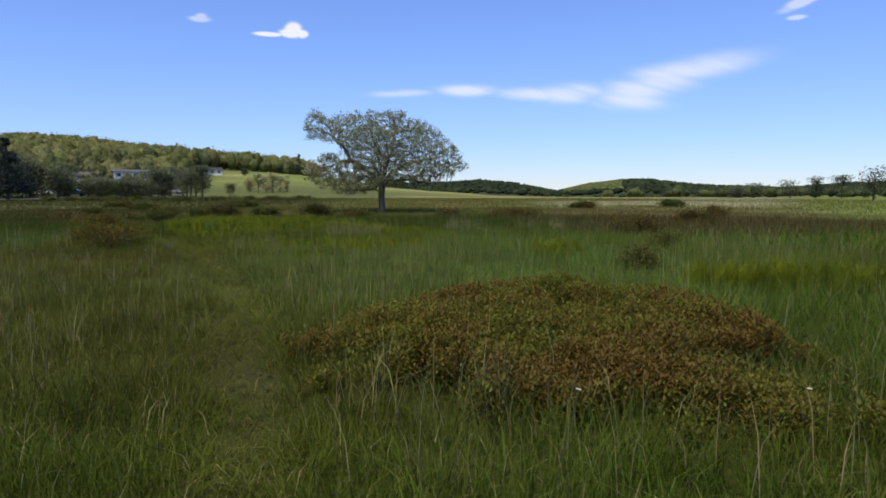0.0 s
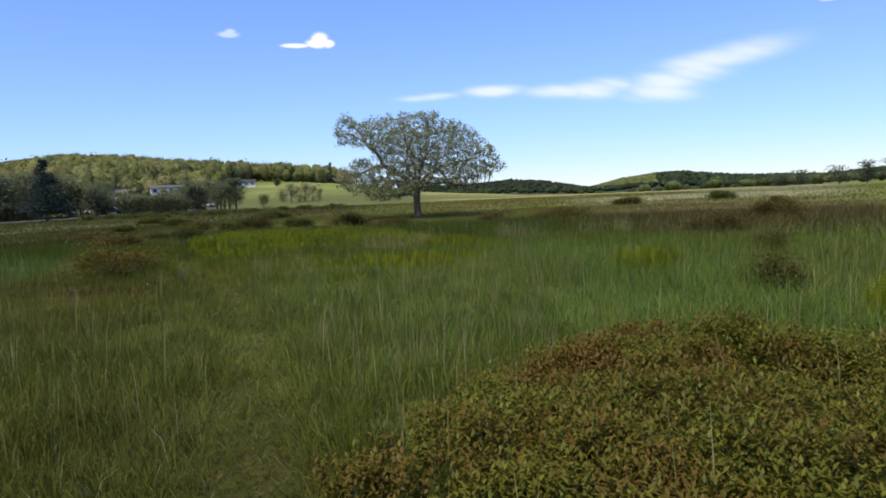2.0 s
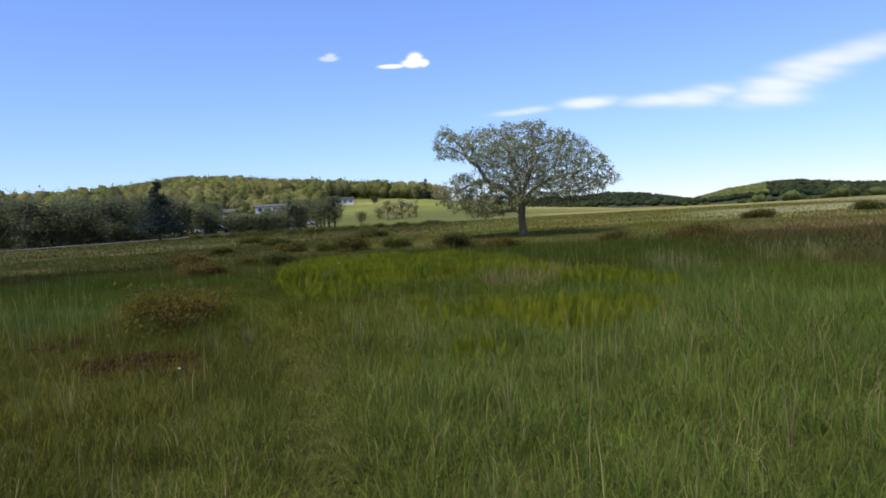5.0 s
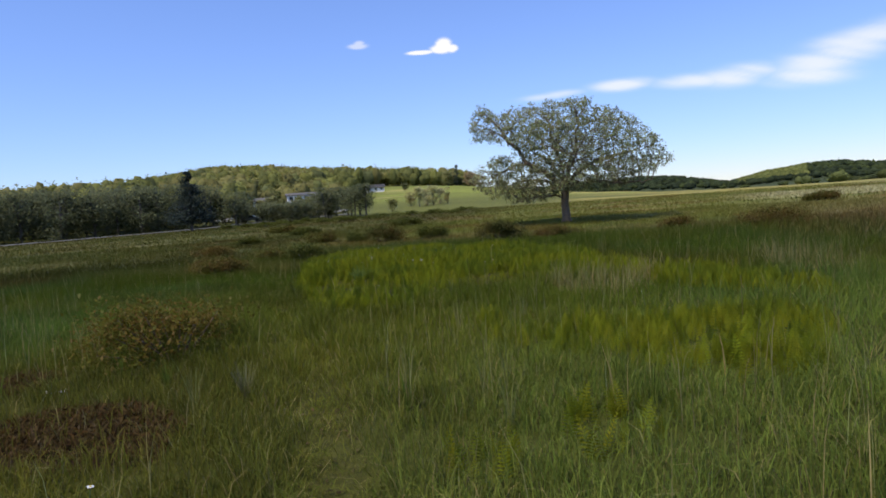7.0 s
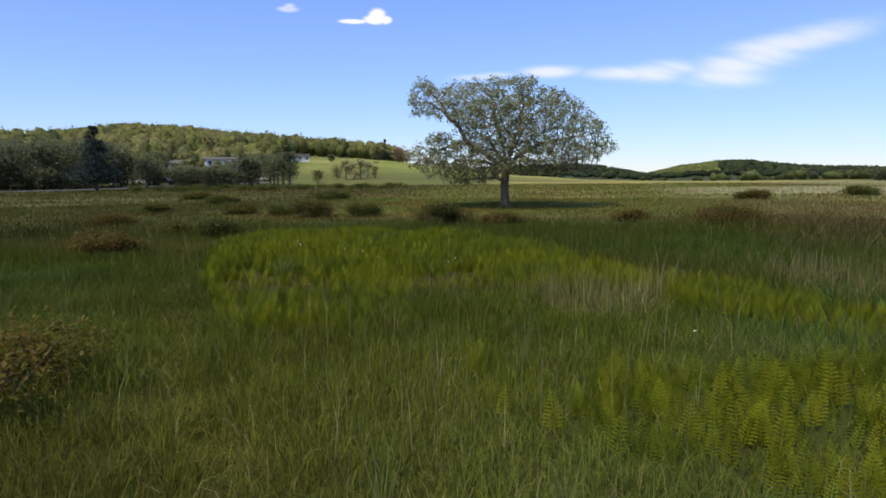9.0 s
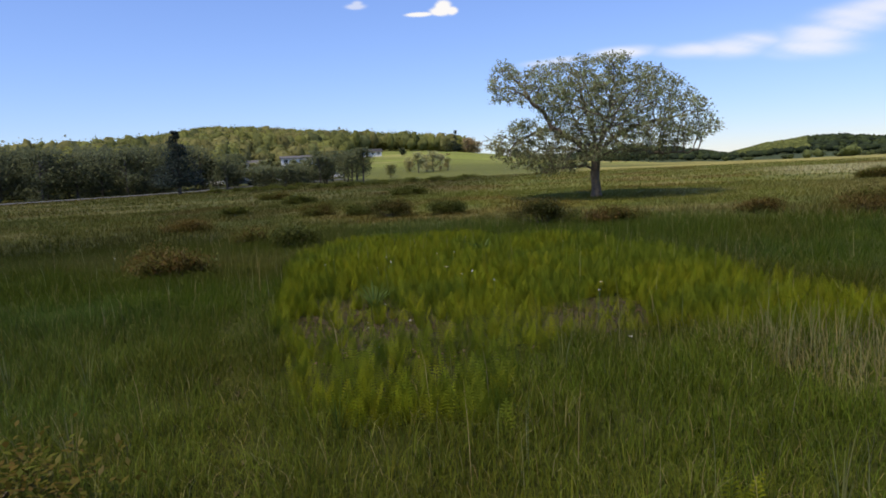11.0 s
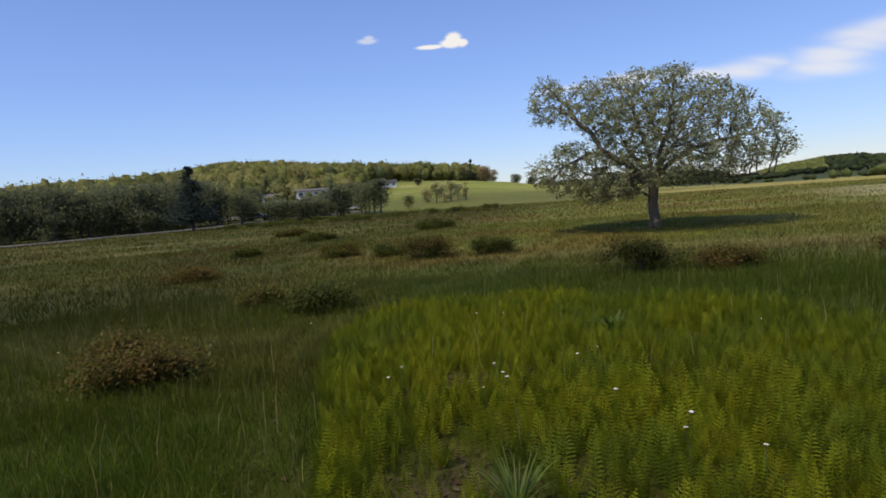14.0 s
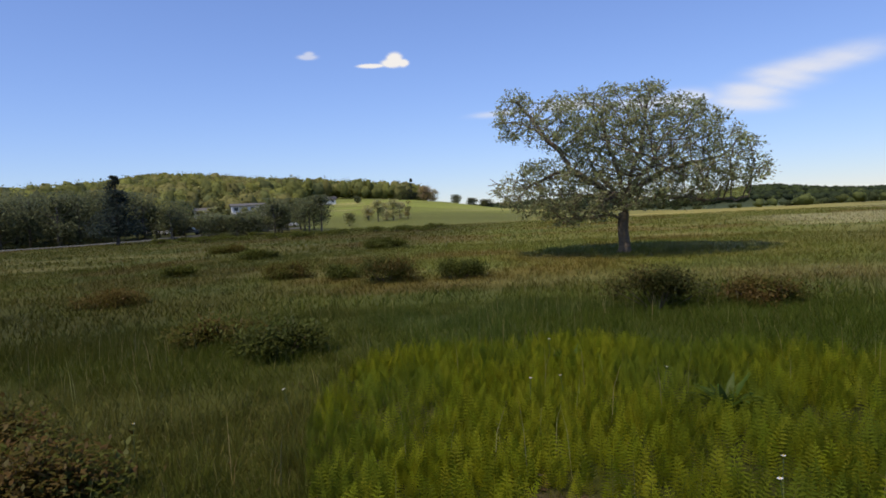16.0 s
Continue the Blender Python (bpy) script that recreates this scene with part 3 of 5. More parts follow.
def bush(name, label, x, y, wide, tall, colour, second, leaves=1800, leaf=0.05, group=""):
    """A rounded shrub: twigs from the base and leaves in uneven clumps."""
    root = new(name)
    root.location = (x, y, float(height(x, y)))
    clumps = max(5, int(wide * 9))
    a, q = rng.random(clumps) * 2 * np.pi, np.sqrt(rng.random(clumps))
    cx, cy = np.cos(a) * q * wide * 0.42, np.sin(a) * q * wide * 0.42
    cz = tall * (0.35 + 0.5 * rng.random(clumps)) * (1 - 0.55 * q ** 2)
    i = rng.integers(0, clumps, leaves)
    spread = 0.13 + 0.06 * wide
    p = np.stack([cx[i], cy[i], cz[i]], -1) + rng.normal(size=(leaves, 3)) * np.array([spread, spread, spread * 0.55]) * 0.75
    p[:, 2] = np.clip(p[:, 2], 0.03, tall * 1.08)
    c = lerp(jitter(colour, leaves, 0.3, 0.1), second, rng.random(clumps)[i] * (rng.random(leaves) < 0.7))
    size = leaf * (0.7 + 0.7 * rng.random(leaves))
    v, f, t = scatter(LEAF_SHAPE, LEAF_FLAT, p, rng.random(leaves) * 2 * np.pi, -0.3 + 1.3 * rng.random(leaves), size, c)
    part_mesh("foliage", raw_mesh("foliage", v, f, LEAF, t), root)
    tv, tq = [], []
    for j in range(clumps):
        end = np.array([cx[j], cy[j], cz[j] + 0.05])
        start = np.array([cx[j] * 0.25, cy[j] * 0.25, -0.02])
        tube_between(tv, tq, start, end, 0.012, 0.004)
    part_mesh("woody_base", raw_mesh("woody_base", np.array(tv), [np.array(tq)], TWIG), root, "thin brown woody stems")
    return tagged(root, label, "bush", group)


def tube_between(verts, quads, a, b, ra, rb, sides=5):
    """A tapered stick between two places."""
    a, b = np.asarray(a, float), np.asarray(b, float)
    d = b - a
    d = d / (np.linalg.norm(d) + 1e-9)
    u = np.cross(d, (0.3, 0.9, 0.2))
    u = u / np.linalg.norm(u)
    w = np.cross(d, u)
    k = len(verts)
    for c, r in ((a, ra), (b, rb)):
        for s in range(sides):
            an = 2 * math.pi * s / sides
            verts.append(c + r * (math.cos(an) * u + math.sin(an) * w))
    for s in range(sides):
        n = (s + 1) % sides
        quads.append((k + s, k + n, k + sides + n, k + sides + s))


DARK_LEAF, RED_LEAF, OLIVE_LEAF = (0.062, 0.074, 0.017), (0.105, 0.066, 0.018), (0.095, 0.105, 0.02)
for x, y, w, h, a, b, label in [
        (-11.2, 25.5, 1.1, 0.60, DARK_LEAF, OLIVE_LEAF, "dark leafy bush beside the footpath"), (-12.7, 26.6, 1.5, 0.46, OLIVE_LEAF, RED_LEAF, "low reddish bush in the meadow grass"),
        (-5.7, 29.0, 2.0, 0.86, (0.05, 0.058, 0.015), RED_LEAF, "broad dark bush with reddish leaf tips"), (-3.8, 29.3, 1.5, 0.42, RED_LEAF, OLIVE_LEAF, "small reddish bush in the meadow grass"),
        (-10.4, 37.8, 1.7, 0.62, DARK_LEAF, OLIVE_LEAF, "rounded dark bush in the open meadow"), (-12.8, 37.4, 2.6, 0.78, DARK_LEAF, RED_LEAF, "wide dark bush in the open meadow"),
        (-16.9, 39.4, 2.2, 0.55, OLIVE_LEAF, RED_LEAF, "low olive bush in the open meadow"), (-10.95, 20.7, 1.2, 0.46, RED_LEAF, OLIVE_LEAF, "low rust-red bush beside the path"),
        (-12.0, 21.4, 1.2, 0.48, RED_LEAF, OLIVE_LEAF, "rust-red bush among the meadow grass"), (-14.7, 38.6, 1.6, 0.45, OLIVE_LEAF, DARK_LEAF, "low olive bush in the open meadow"),
        (-6.6, 13.0, 1.9, 0.62, (0.10, 0.098, 0.014), (0.13, 0.075, 0.016), "olive and bronze bush beside the footpath"), (-19.3, 33.0, 1.8, 0.38, RED_LEAF, OLIVE_LEAF, "low rusty bush in the open meadow"),
        (-22.7, 41.8, 1.2, 0.5, OLIVE_LEAF, DARK_LEAF, "low olive bush in the open meadow"), (3.2, 31.0, 2.6, 0.52, RED_LEAF, OLIVE_LEAF, "low brown-red bush among dry grass"),
        (9.5, 24.0, 1.8, 0.55, RED_LEAF, OLIVE_LEAF, "brown-red bush among dry grass"), (5.6, 18.6, 1.6, 0.5, RED_LEAF, OLIVE_LEAF, "brown-red bush among dry grass"),
        (0.3, 31.6, 1.4, 0.45, RED_LEAF, OLIVE_LEAF, "low reddish bush near the oak"), (4.6, 13.3, 0.8, 0.45, OLIVE_LEAF, RED_LEAF, "dark bush among dry grass"),
        (2.9, 9.4, 0.6, 0.36, OLIVE_LEAF, RED_LEAF, "small olive bush in the grass"),
        (-24, 52, 2.4, 0.5, OLIVE_LEAF, DARK_LEAF, "olive bush in the far meadow"), (4.3, 34.5, 2.2, 0.5, OLIVE_LEAF, RED_LEAF, "low olive bush near the oak"),
        (-30, 60, 2.6, 0.6, OLIVE_LEAF, RED_LEAF, "olive bush in the far meadow"), (-18, 58, 2.8, 0.6, DARK_LEAF, OLIVE_LEAF, "dark bush in the far meadow"),
        (12, 55, 2.6, 0.6, OLIVE_LEAF, RED_LEAF, "olive bush in the far meadow"), (22, 62, 3.0, 0.7, OLIVE_LEAF, DARK_LEAF, "olive bush in the far meadow"),
        (16, 38, 1.8, 0.6, RED_LEAF, OLIVE_LEAF, "brown bush in the far meadow")]:
    bush("bush", label, x, y, w, h, a, b, int(1700 + 1900 * w), 0.027 + 0.0013 * math.hypot(x, y), "bushes in the meadow")


# ---- the lone oak ----
OUTLINE = [(-5.45, 5.9), (-5.3, 6.8), (-4.7, 7.3), (-4.1, 7.1), (-3.5, 6.6), (-2.7, 7.0), (-1.6, 7.1), (-0.2, 7.2), (1.45, 7.35), (1.8, 6.65), (3.0, 6.5), (4.2, 5.9), (5.0, 5.2), (5.5, 4.6), (5.9, 3.9),
           (6.15, 3.2), (5.6, 2.7), (4.5, 2.4), (3.4, 1.75), (1.1, 1.75), (-0.4, 1.55), (-1.3, 1.2), (-2.9, 1.15), (-4.0, 1.7), (-5.5, 2.2), (-5.7, 2.95), (-5.2, 3.5), (-4.2, 4.15), (-3.4, 4.2), (-2.3, 3.8), (-2.6, 4.3), (-2.95, 4.75), (-4.0, 5.05), (-5.4, 5.15)]


def crown_points(n, depth=4.6):
    out = np.zeros((0, 3))
    while len(out) < n:
        p = np.stack([-5.9 + rng.random(n) * 12.5, (rng.random(n) - 0.5) * 2 * depth, 1.2 + rng.random(n) * 6.3], -1)
        s = np.sqrt(np.clip(1 - (p[:, 1] / depth) ** 2, 0.02, 1))
        ok = inside(p[:, 0] / s, (p[:, 2] - 2.6) / (0.45 + 0.55 * s) + 2.6, OUTLINE)
        rim = np.hypot(p[:, 0] / 5, np.hypot(p[:, 1] / depth, (p[:, 2] - 2.2) / 4.6))
        ok &= rng.random(n) < 0.38 + 0.62 * smooth(0.25, 0.75, rim)
        out = np.concatenate([out, p[ok]])
    return out[:n]


BOUGHS = [[(-3.0, -0.3, 5.2), (-3.6, -0.2, 6.1), (-4.2, -0.2, 6.8)], [(0, 0, 2.1), (-0.9, -0.1, 2.9), (-1.95, -0.2, 3.6), (-2.5, -0.2, 4.6), (-3.2, -0.3, 5.3), (-4.1, -0.3, 5.9)], [(-1.95, -0.2, 3.55), (-2.7, -0.4, 3.6), (-3.3, -0.5, 3.3), (-4.0, -0.5, 3.0)],
         [(0, 0, 2.1), (0.65, 0.1, 2.75), (1.6, 0.3, 3.4), (2.8, 0.4, 3.7), (4.1, 0.4, 3.9)], [(0.02, 0, 1.9), (0.6, -0.3, 2.3), (1.8, -0.6, 2.35), (3.2, -0.8, 2.1), (4.8, -0.9, 2.1)],
         [(0, 0, 2.1), (0.0, 0.1, 3.3), (-0.35, 0.2, 4.6), (-0.5, 0.2, 5.8)], [(0, 0, 2.1), (0.35, -0.2, 3.1), (0.85, -0.3, 4.3), (1.2, -0.4, 5.8)], [(-0.04, 0.02, 1.45), (-0.5, -0.3, 1.7), (-1.5, -0.6, 1.65), (-2.6, -0.8, 1.6)],
         [(0, 0, 1.9), (0.2, -0.9, 2.6), (0.5, -2.0, 3.2), (0.9, -3.3, 3.6)], [(0, 0, 2.0), (-0.2, 0.9, 2.7), (-0.6, 2.1, 3.4), (-0.9, 3.4, 4.0)], [(0, 0, 2.0), (-0.9, 0.9, 2.5), (-2.0, 1.9, 2.7), (-3.0, 2.4, 2.7)]]
GAP = [(-6.2, 4.0), (-4.6, 4.2), (-3.4, 4.35), (-2.7, 4.15), (-2.6, 4.35), (-3.0, 4.75), (-4.0, 5.0), (-6.2, 5.1)]


def grow_limbs(goals, start, step=0.24, reach=2.2, stop=0.30):
    """Limbs that grow towards free places in the crown. Returns nodes and each node's parent."""
    nodes = [np.array(p, float) for p in start]
    parent = [-1] + list(range(len(start) - 1))
    for limb in BOUGHS[1:] + BOUGHS[:1]:
        pts = [np.array((p[0] - 0.045 * max(0, p[2] - 1.6), p[1], p[2])) for p in limb]
        last = int(np.argmin([np.linalg.norm(q - pts[0]) for q in nodes]))
        for a, b in zip(pts, pts[1:]):
            k = max(1, int(round(np.linalg.norm(b - a) / step)))
            for i in range(1, k + 1):
                nodes.append(a + (b - a) * i / k + rng.normal(size=3) * 0.035)
                parent.append(last)
                last = len(nodes) - 1
    near = np.full(len(goals), 1e9)
    who = np.zeros(len(goals), int)
    alive = np.ones(len(goals), bool)

    def meet(i):
        d = np.linalg.norm(goals - nodes[i], axis=1)
        better = d < near
        near[better], who[better] = d[better], i
    for i in range(len(nodes)):
        meet(i)
    for turn in range(120):
        alive &= near > stop
        pull = alive & (near < reach)
        if not pull.any():
            break
        made = []
        for i in np.unique(who[pull]):
            g = goals[pull & (who == i)] - nodes[i]
            d = (g / np.linalg.norm(g, axis=1)[:, None]).mean(axis=0)
            d = d + rng.normal(size=3) * 0.10
            d = d / (np.linalg.norm(d) + 1e-9)
            made.append((i, nodes[i] + d * step))
        for i, p in made:
            if abs(p[1]) < 4.2 and inside(p[0], p[2], GAP):
                continue
            nodes.append(p)
            parent.append(i)
            meet(len(nodes) - 1)
        if len(nodes) > 8000:
            break
    return np.array(nodes), np.array(parent)


def build_oak(x, y):
    root = new("oak_tree")
    root.location = (x, y, float(height(x, y)) - 0.05)
    trunk_line = [(0, 0, 0), (0.02, 0, 0.3), (0, 0.02, 0.6), (-0.03, 0.03, 0.9), (-0.04, 0.02, 1.2), (0.0, 0, 1.5), (0.03, 0, 1.8), (0.02, 0.03, 2.1)]
    nodes, parent = grow_limbs(crown_points(4600), trunk_line)
    load = np.zeros(len(nodes))
    kids = np.bincount(parent[parent >= 0], minlength=len(nodes))
    for i in range(len(nodes) - 1, -1, -1):
        if kids[i] == 0:
            load[i] += 1
        if parent[i] >= 0:
            load[parent[i]] += load[i]
    radius = np.clip(0.0105 * load ** 0.47, 0.009, 0.24)
    tv, tq = [], []
    for i in range(1, len(nodes)):
        p = parent[i]
        if i < len(trunk_line):
            flare = lambda z: 0.225 + 0.11 * math.exp(-z * 5.0)
            tube_between(tv, tq, nodes[p], nodes[i], flare(nodes[p][2]), flare(nodes[i][2]), 14)
    tv = np.array(tv)
    tv[:, :2] *= 1 + 0.16 * (fbm(np.degrees(np.arctan2(tv[:, 1], tv[:, 0])) / 18, tv[:, 2] * 1.2, 1.0, 121)[:, None] - 0.5)
    part_mesh("trunk", raw_mesh("trunk", tv, [np.array(tq)], BARK), root, "thick grey furrowed trunk").data.shade_smooth()
    own = np.arange(len(nodes))
    for i in range(len(trunk_line), len(nodes)):
        own[i] = i if parent[i] < len(trunk_line) else own[parent[i]]
    first_tube = np.array(own[len(trunk_line):])
    for limb in np.unique(first_tube):
        v, f = [], []
        for i in np.where(own == limb)[0]:
            if i >= len(trunk_line):
                p = parent[i]
                thick = radius[i] if kids[p] > 1 else radius[p]
                tube_between(v, f, nodes[p], nodes[i], min(thick, radius[i] * 1.35), radius[i], 7 if radius[i] > 0.04 else 4)
        part_mesh("limb", raw_mesh("limb", np.array(v), [np.array(f)], BARK), root, "spreading grey limb with twigs").data.shade_smooth()
    v, f = [], []
    for fork in ([(-4.0, -0.5, 3.0), (-4.7, -0.55, 3.1), (-5.3, -0.6, 3.25), (-5.7, -0.6, 3.2)], [(-4.7, -0.55, 3.1), (-5.2, -0.5, 2.85), (-5.6, -0.5, 2.7)], [(-5.3, -0.6, 3.25), (-5.6, -0.65, 3.5)], [(-5.0, -0.55, 3.15), (-5.3, -0.6, 3.0), (-5.65, -0.6, 2.98)]):
        for a, b in zip(fork, fork[1:]):
            tube_between(v, f, a, b, 0.018, 0.012, 4)
    part_mesh("dead_branch", raw_mesh("dead_branch", np.array(v), [np.array(f)], BARK), root, "bare leafless dead branch")
    tips = np.where(load < 3)[0]
    tips = tips[(nodes[tips][:, 2] > 1.2) & (tips >= len(trunk_line)) & ~((np.abs(nodes[tips][:, 1]) < 4.2) & inside(nodes[tips][:, 0], nodes[tips][:, 2], GAP))]
    per = 14
    p = np.repeat(nodes[tips], per, axis=0)
    n = len(p)
    p = p + np.clip(rng.normal(size=(n, 3)), -1.8, 1.8) * np.array([0.12, 0.12, 0.085])
    c = jitter((0.275, 0.295, 0.155), n, 0.45, 0.10)
    c = lerp(c, (0.24, 0.19, 0.09), smooth(0.5, 0.75, fbm(p[:, 0], p[:, 2], 1.4, 122)) * 0.2)
    v, f, t = scatter(LEAF_SHAPE, LEAF_FLAT, p, rng.random(n) * 2 * np.pi, -0.6 + 1.6 * rng.random(n), np.stack([0.11 + 0.075 * rng.random(n)] * 3, -1) * np.array([1.25, 1, 1]), c)
    part_mesh("crown", raw_mesh("crown", v, f, TREE_LEAF, t), root, "airy crown of small grey-green spring leaves")
    return tagged(root, "lone spreading oak with thick trunk and airy grey-green leaves", "tree")


build_oak(-4.33, 45.87)


# ---- trees at the meadow's edge ----
def leafy_tree(label, x, y, tall, wide, colour, second, bare=0.25, leaves=1500, group="", size=0.33, cone=False, name="tree"):
    root = new(name)
    root.location = (x, y, float(height(x, y)) - 0.05)
    tv, tq = [], []
    lean = (rng.random(2) - 0.5) * 0.08 * tall
    top = np.array([lean[0], lean[1], tall * 0.9])
    r = 0.018 * tall + 0.03
    tube_between(tv, tq, (0, 0, 0), top * 0.35, r * 1.3, r, 8)
    tube_between(tv, tq, top * 0.35, top * 0.75, r, r * 0.55, 8)
    tube_between(tv, tq, top * 0.75, top, r * 0.55, 0.02, 6)
    lobes = int((10 + wide * 2.2) * (1 + 2 * (leaves > 4000)))
    cz = tall * (bare + (1 - bare) * rng.random(lobes) ** (1.5 if cone else 0.9))
    u = (cz / tall - bare) / (1 - bare)
    rad = wide / 2 * ((1.05 - u) if cone else np.sqrt(np.clip(1.02 - (1.7 * u - 0.75) ** 2, 0.12, 1)))
    a = rng.random(lobes) * 2 * np.pi
    q = np.sqrt(rng.random(lobes)) * 0.8
    cx, cy = np.cos(a) * rad * q, np.sin(a) * rad * q
    for j in range(lobes):
        tube_between(tv, tq, top * min(0.9, cz[j] / tall * 0.75), (cx[j], cy[j], cz[j]), r * 0.35, 0.015, 4)
    part_mesh("trunk", raw_mesh("trunk", np.array(tv), [np.array(tq)], BARK_DARK), root, "thin dark trunk and branches")
    i = rng.integers(0, lobes, leaves)
    spread = wide * 0.13 + 0.12
    taper = (1.05 - 0.85 * u[i])[:, None] if cone else 1.0
    p = np.stack([cx[i], cy[i], cz[i]], -1) + np.clip(rng.normal(size=(leaves, 3)), -1.8, 1.8) * np.array([spread, spread, spread * (0.4 if cone else 0.7)]) * taper
    p[:, 2] = np.clip(p[:, 2], tall * bare * 0.75, tall * 1.03)
    c = lerp(jitter(colour, leaves, 0.3, 0.1), second, rng.random(lobes)[i] * 0.8)
    v, f, t = scatter(LEAF_SHAPE, LEAF_FLAT, p, rng.random(leaves) * 2 * np.pi, -0.5 + 1.5 * rng.random(leaves),
                      (size * (0.7 + 0.7 * rng.random(leaves)))[:, None] * np.array([1.6, 1, 1]), c)
    part_mesh("crown", raw_mesh("crown", v, f, TREE_LEAF, t), root)
    return tagged(root, label, "tree", group)


EDGE_GREEN, EDGE_DARK, SPRING, BLUISH = (0.19, 0.20, 0.095), (0.088, 0.106, 0.064), (0.36, 0.35, 0.13), (0.045, 0.058, 0.042)
leafy_tree("tall dark bluish pine at the meadow's edge", -63.7, 94.8, 9.0, 7.0, (0.062, 0.080, 0.070), (0.046, 0.064, 0.056), 0.17, 6500, "", 0.30, True)


def place(bearing, dist, eye=(-5.1, 13.4)):
    """A place by its bearing and distance from the middle of the footpath."""
    return eye[0] + dist * math.sin(radians(bearing)), eye[1] + dist * math.cos(radians(bearing))


random.seed(4)
for i in range(52):
    b = -66 + 32 * (i + 0.5) / 52 + random.uniform(-0.5, 0.5)
    x, y = place(b, 110 + random.uniform(0, 22))
    leafy_tree("dark leafy tree in the dense edge of the wood", x, y, random.uniform(6.2, 8.0), random.uniform(5.2, 7.4), EDGE_DARK, EDGE_GREEN, random.uniform(0.0, 0.06), 2200, "trees along the road", 0.36)
for i in range(26):
    b = -33.5 + 13.5 * (i + 0.5) / 26 + random.uniform(-0.4, 0.4)
    x, y = place(b, 118 + random.uniform(-6, 8))
    leafy_tree("rounded roadside tree with bare lower trunk", x, y, random.uniform(2.9, 3.6) if -30.6 < b < -25.2 else random.uniform(4.4, 5.9), random.uniform(3.6, 5.2), EDGE_GREEN, EDGE_DARK, random.uniform(0.10, 0.24), 1500, "trees along the road", 0.30)


# ---- woods on the slopes ----
def lump_shape(finer):
    bm = bmesh.new()
    bmesh.ops.create_icosphere(bm, subdivisions=finer, radius=1.0)
    v = np.array([q.co[:] for q in bm.verts])
    f = np.array([[q.index for q in t.verts] for t in bm.faces])
    bm.free()
    return v, f


def woods(name, label, bearings, ranges, count, tall, wide, colours, seed, keep=None, sprays=64, finer=2):
    """Many tree crowns on a slope, each a clump of leafy lobes."""
    g = np.random.default_rng(seed)
    b = bearings[0] + g.random(count) * (bearings[1] - bearings[0])
    r = np.sqrt(ranges[0] ** 2 + g.random(count) * (ranges[1] ** 2 - ranges[0] ** 2))
    x, y = r * np.sin(np.radians(b)), r * np.cos(np.radians(b))
    if keep is not None:
        k = keep(b, r, x, y)
        x, y, b, r = x[k], y[k], b[k], r[k]
    n = len(x)
    h = tall * (0.7 + 0.6 * g.random(n))
    w = wide * (0.7 + 0.6 * g.random(n))
    pick = g.integers(0, len(colours), n)
    patch = fbm(x, y, 70.0, seed)
    col = np.array(colours)[np.where(g.random(n) < 0.6, np.clip((patch * 1.6 - 0.3) * len(colours), 0, len(colours) - 1).astype(int), pick)]
    col = col * (0.75 + 0.5 * g.random((n, 1)))
    z = height(x, y)
    v0, f0 = lump_shape(finer)
    sets = []
    pos = np.stack([x, y, z + h * 0.5], -1)
    dent = 1 + 0.30 * (lattice(np.arange(len(v0)), np.full(len(v0), 2), seed)[:, None] - 0.5)
    sets.append(scatter(v0 * dent, [f0], pos, g.random(n) * 6.28, np.zeros(n), np.stack([w * 0.40, w * 0.40, h * 0.40], -1), col))
    lv = sets[0][0].reshape(n, -1, 3)
    away = lv - pos[:, None, :]
    bulge = 0.62 + 0.75 * vnoise(lv[..., 0] * 3.2 / w[:, None] + lv[..., 2] * 2.1 / h[:, None], lv[..., 1] * 3.2 / w[:, None] - lv[..., 2] * 2.6 / h[:, None], seed + 3)
    sets[0] = ((pos[:, None, :] + away * bulge[..., None]).reshape(-1, 3), sets[0][1], sets[0][2])
    m = n * sprays
    way = g.normal(size=(m, 3))
    way[:, 2] = np.abs(way[:, 2]) - 0.35
    way = way / np.linalg.norm(way, axis=1)[:, None] * (0.86 + 0.26 * g.random((m, 1)))
    k = np.repeat(np.arange(n), sprays)
    lobe = 0.75 + 0.5 * vnoise(way[:, 0] * 1.8 + k * 7.7, way[:, 1] * 1.8 + way[:, 2] * 1.3, seed)
    at = pos[k] + way * lobe[:, None] * np.stack([w, w, h], -1)[k] * np.array([0.47, 0.47, 0.46])
    c = col[k] * (0.85 + 0.3 * g.random((m, 1)))
    size = (w[k] * (0.09 + 0.09 * g.random(m)))[:, None] * np.array([1.7, 1.0, 1.0])
    sets.append(scatter(LEAF_SHAPE, LEAF_FLAT, at, g.random(m) * 6.28, -0.6 + 1.6 * g.random(m), size, c))
    v, f, t = joined(sets)
    return tagged(new(name, raw_mesh(name, v, f, WOODS, t)), label, "woods", kind="stuff")


HILL = [(0.17, 0.18, 0.065), (0.215, 0.22, 0.065), (0.225, 0.21, 0.08), (0.185, 0.195, 0.065), (0.135, 0.15, 0.065)]
woods("wooded_hill", "spring-green woods on the broad hillside", (-75, -11), (300, 720), 4600, 10.2, 7.8, HILL, 201,
      lambda b, r, x, y: (r > np.interp(b, [-75, -34, -22, -20, -13, -11], [300, 300, 330, 400, 410, 430])))
woods("wooded_slope", "lower spring-green woods behind the roadside trees", (-75, -21), (170, 300), 520, 7.4, 6.4, HILL, 202,
      lambda b, r, x, y: (r > np.interp(b, [-75, -34, -30, -21], [150, 150, 215, 250])), 80)
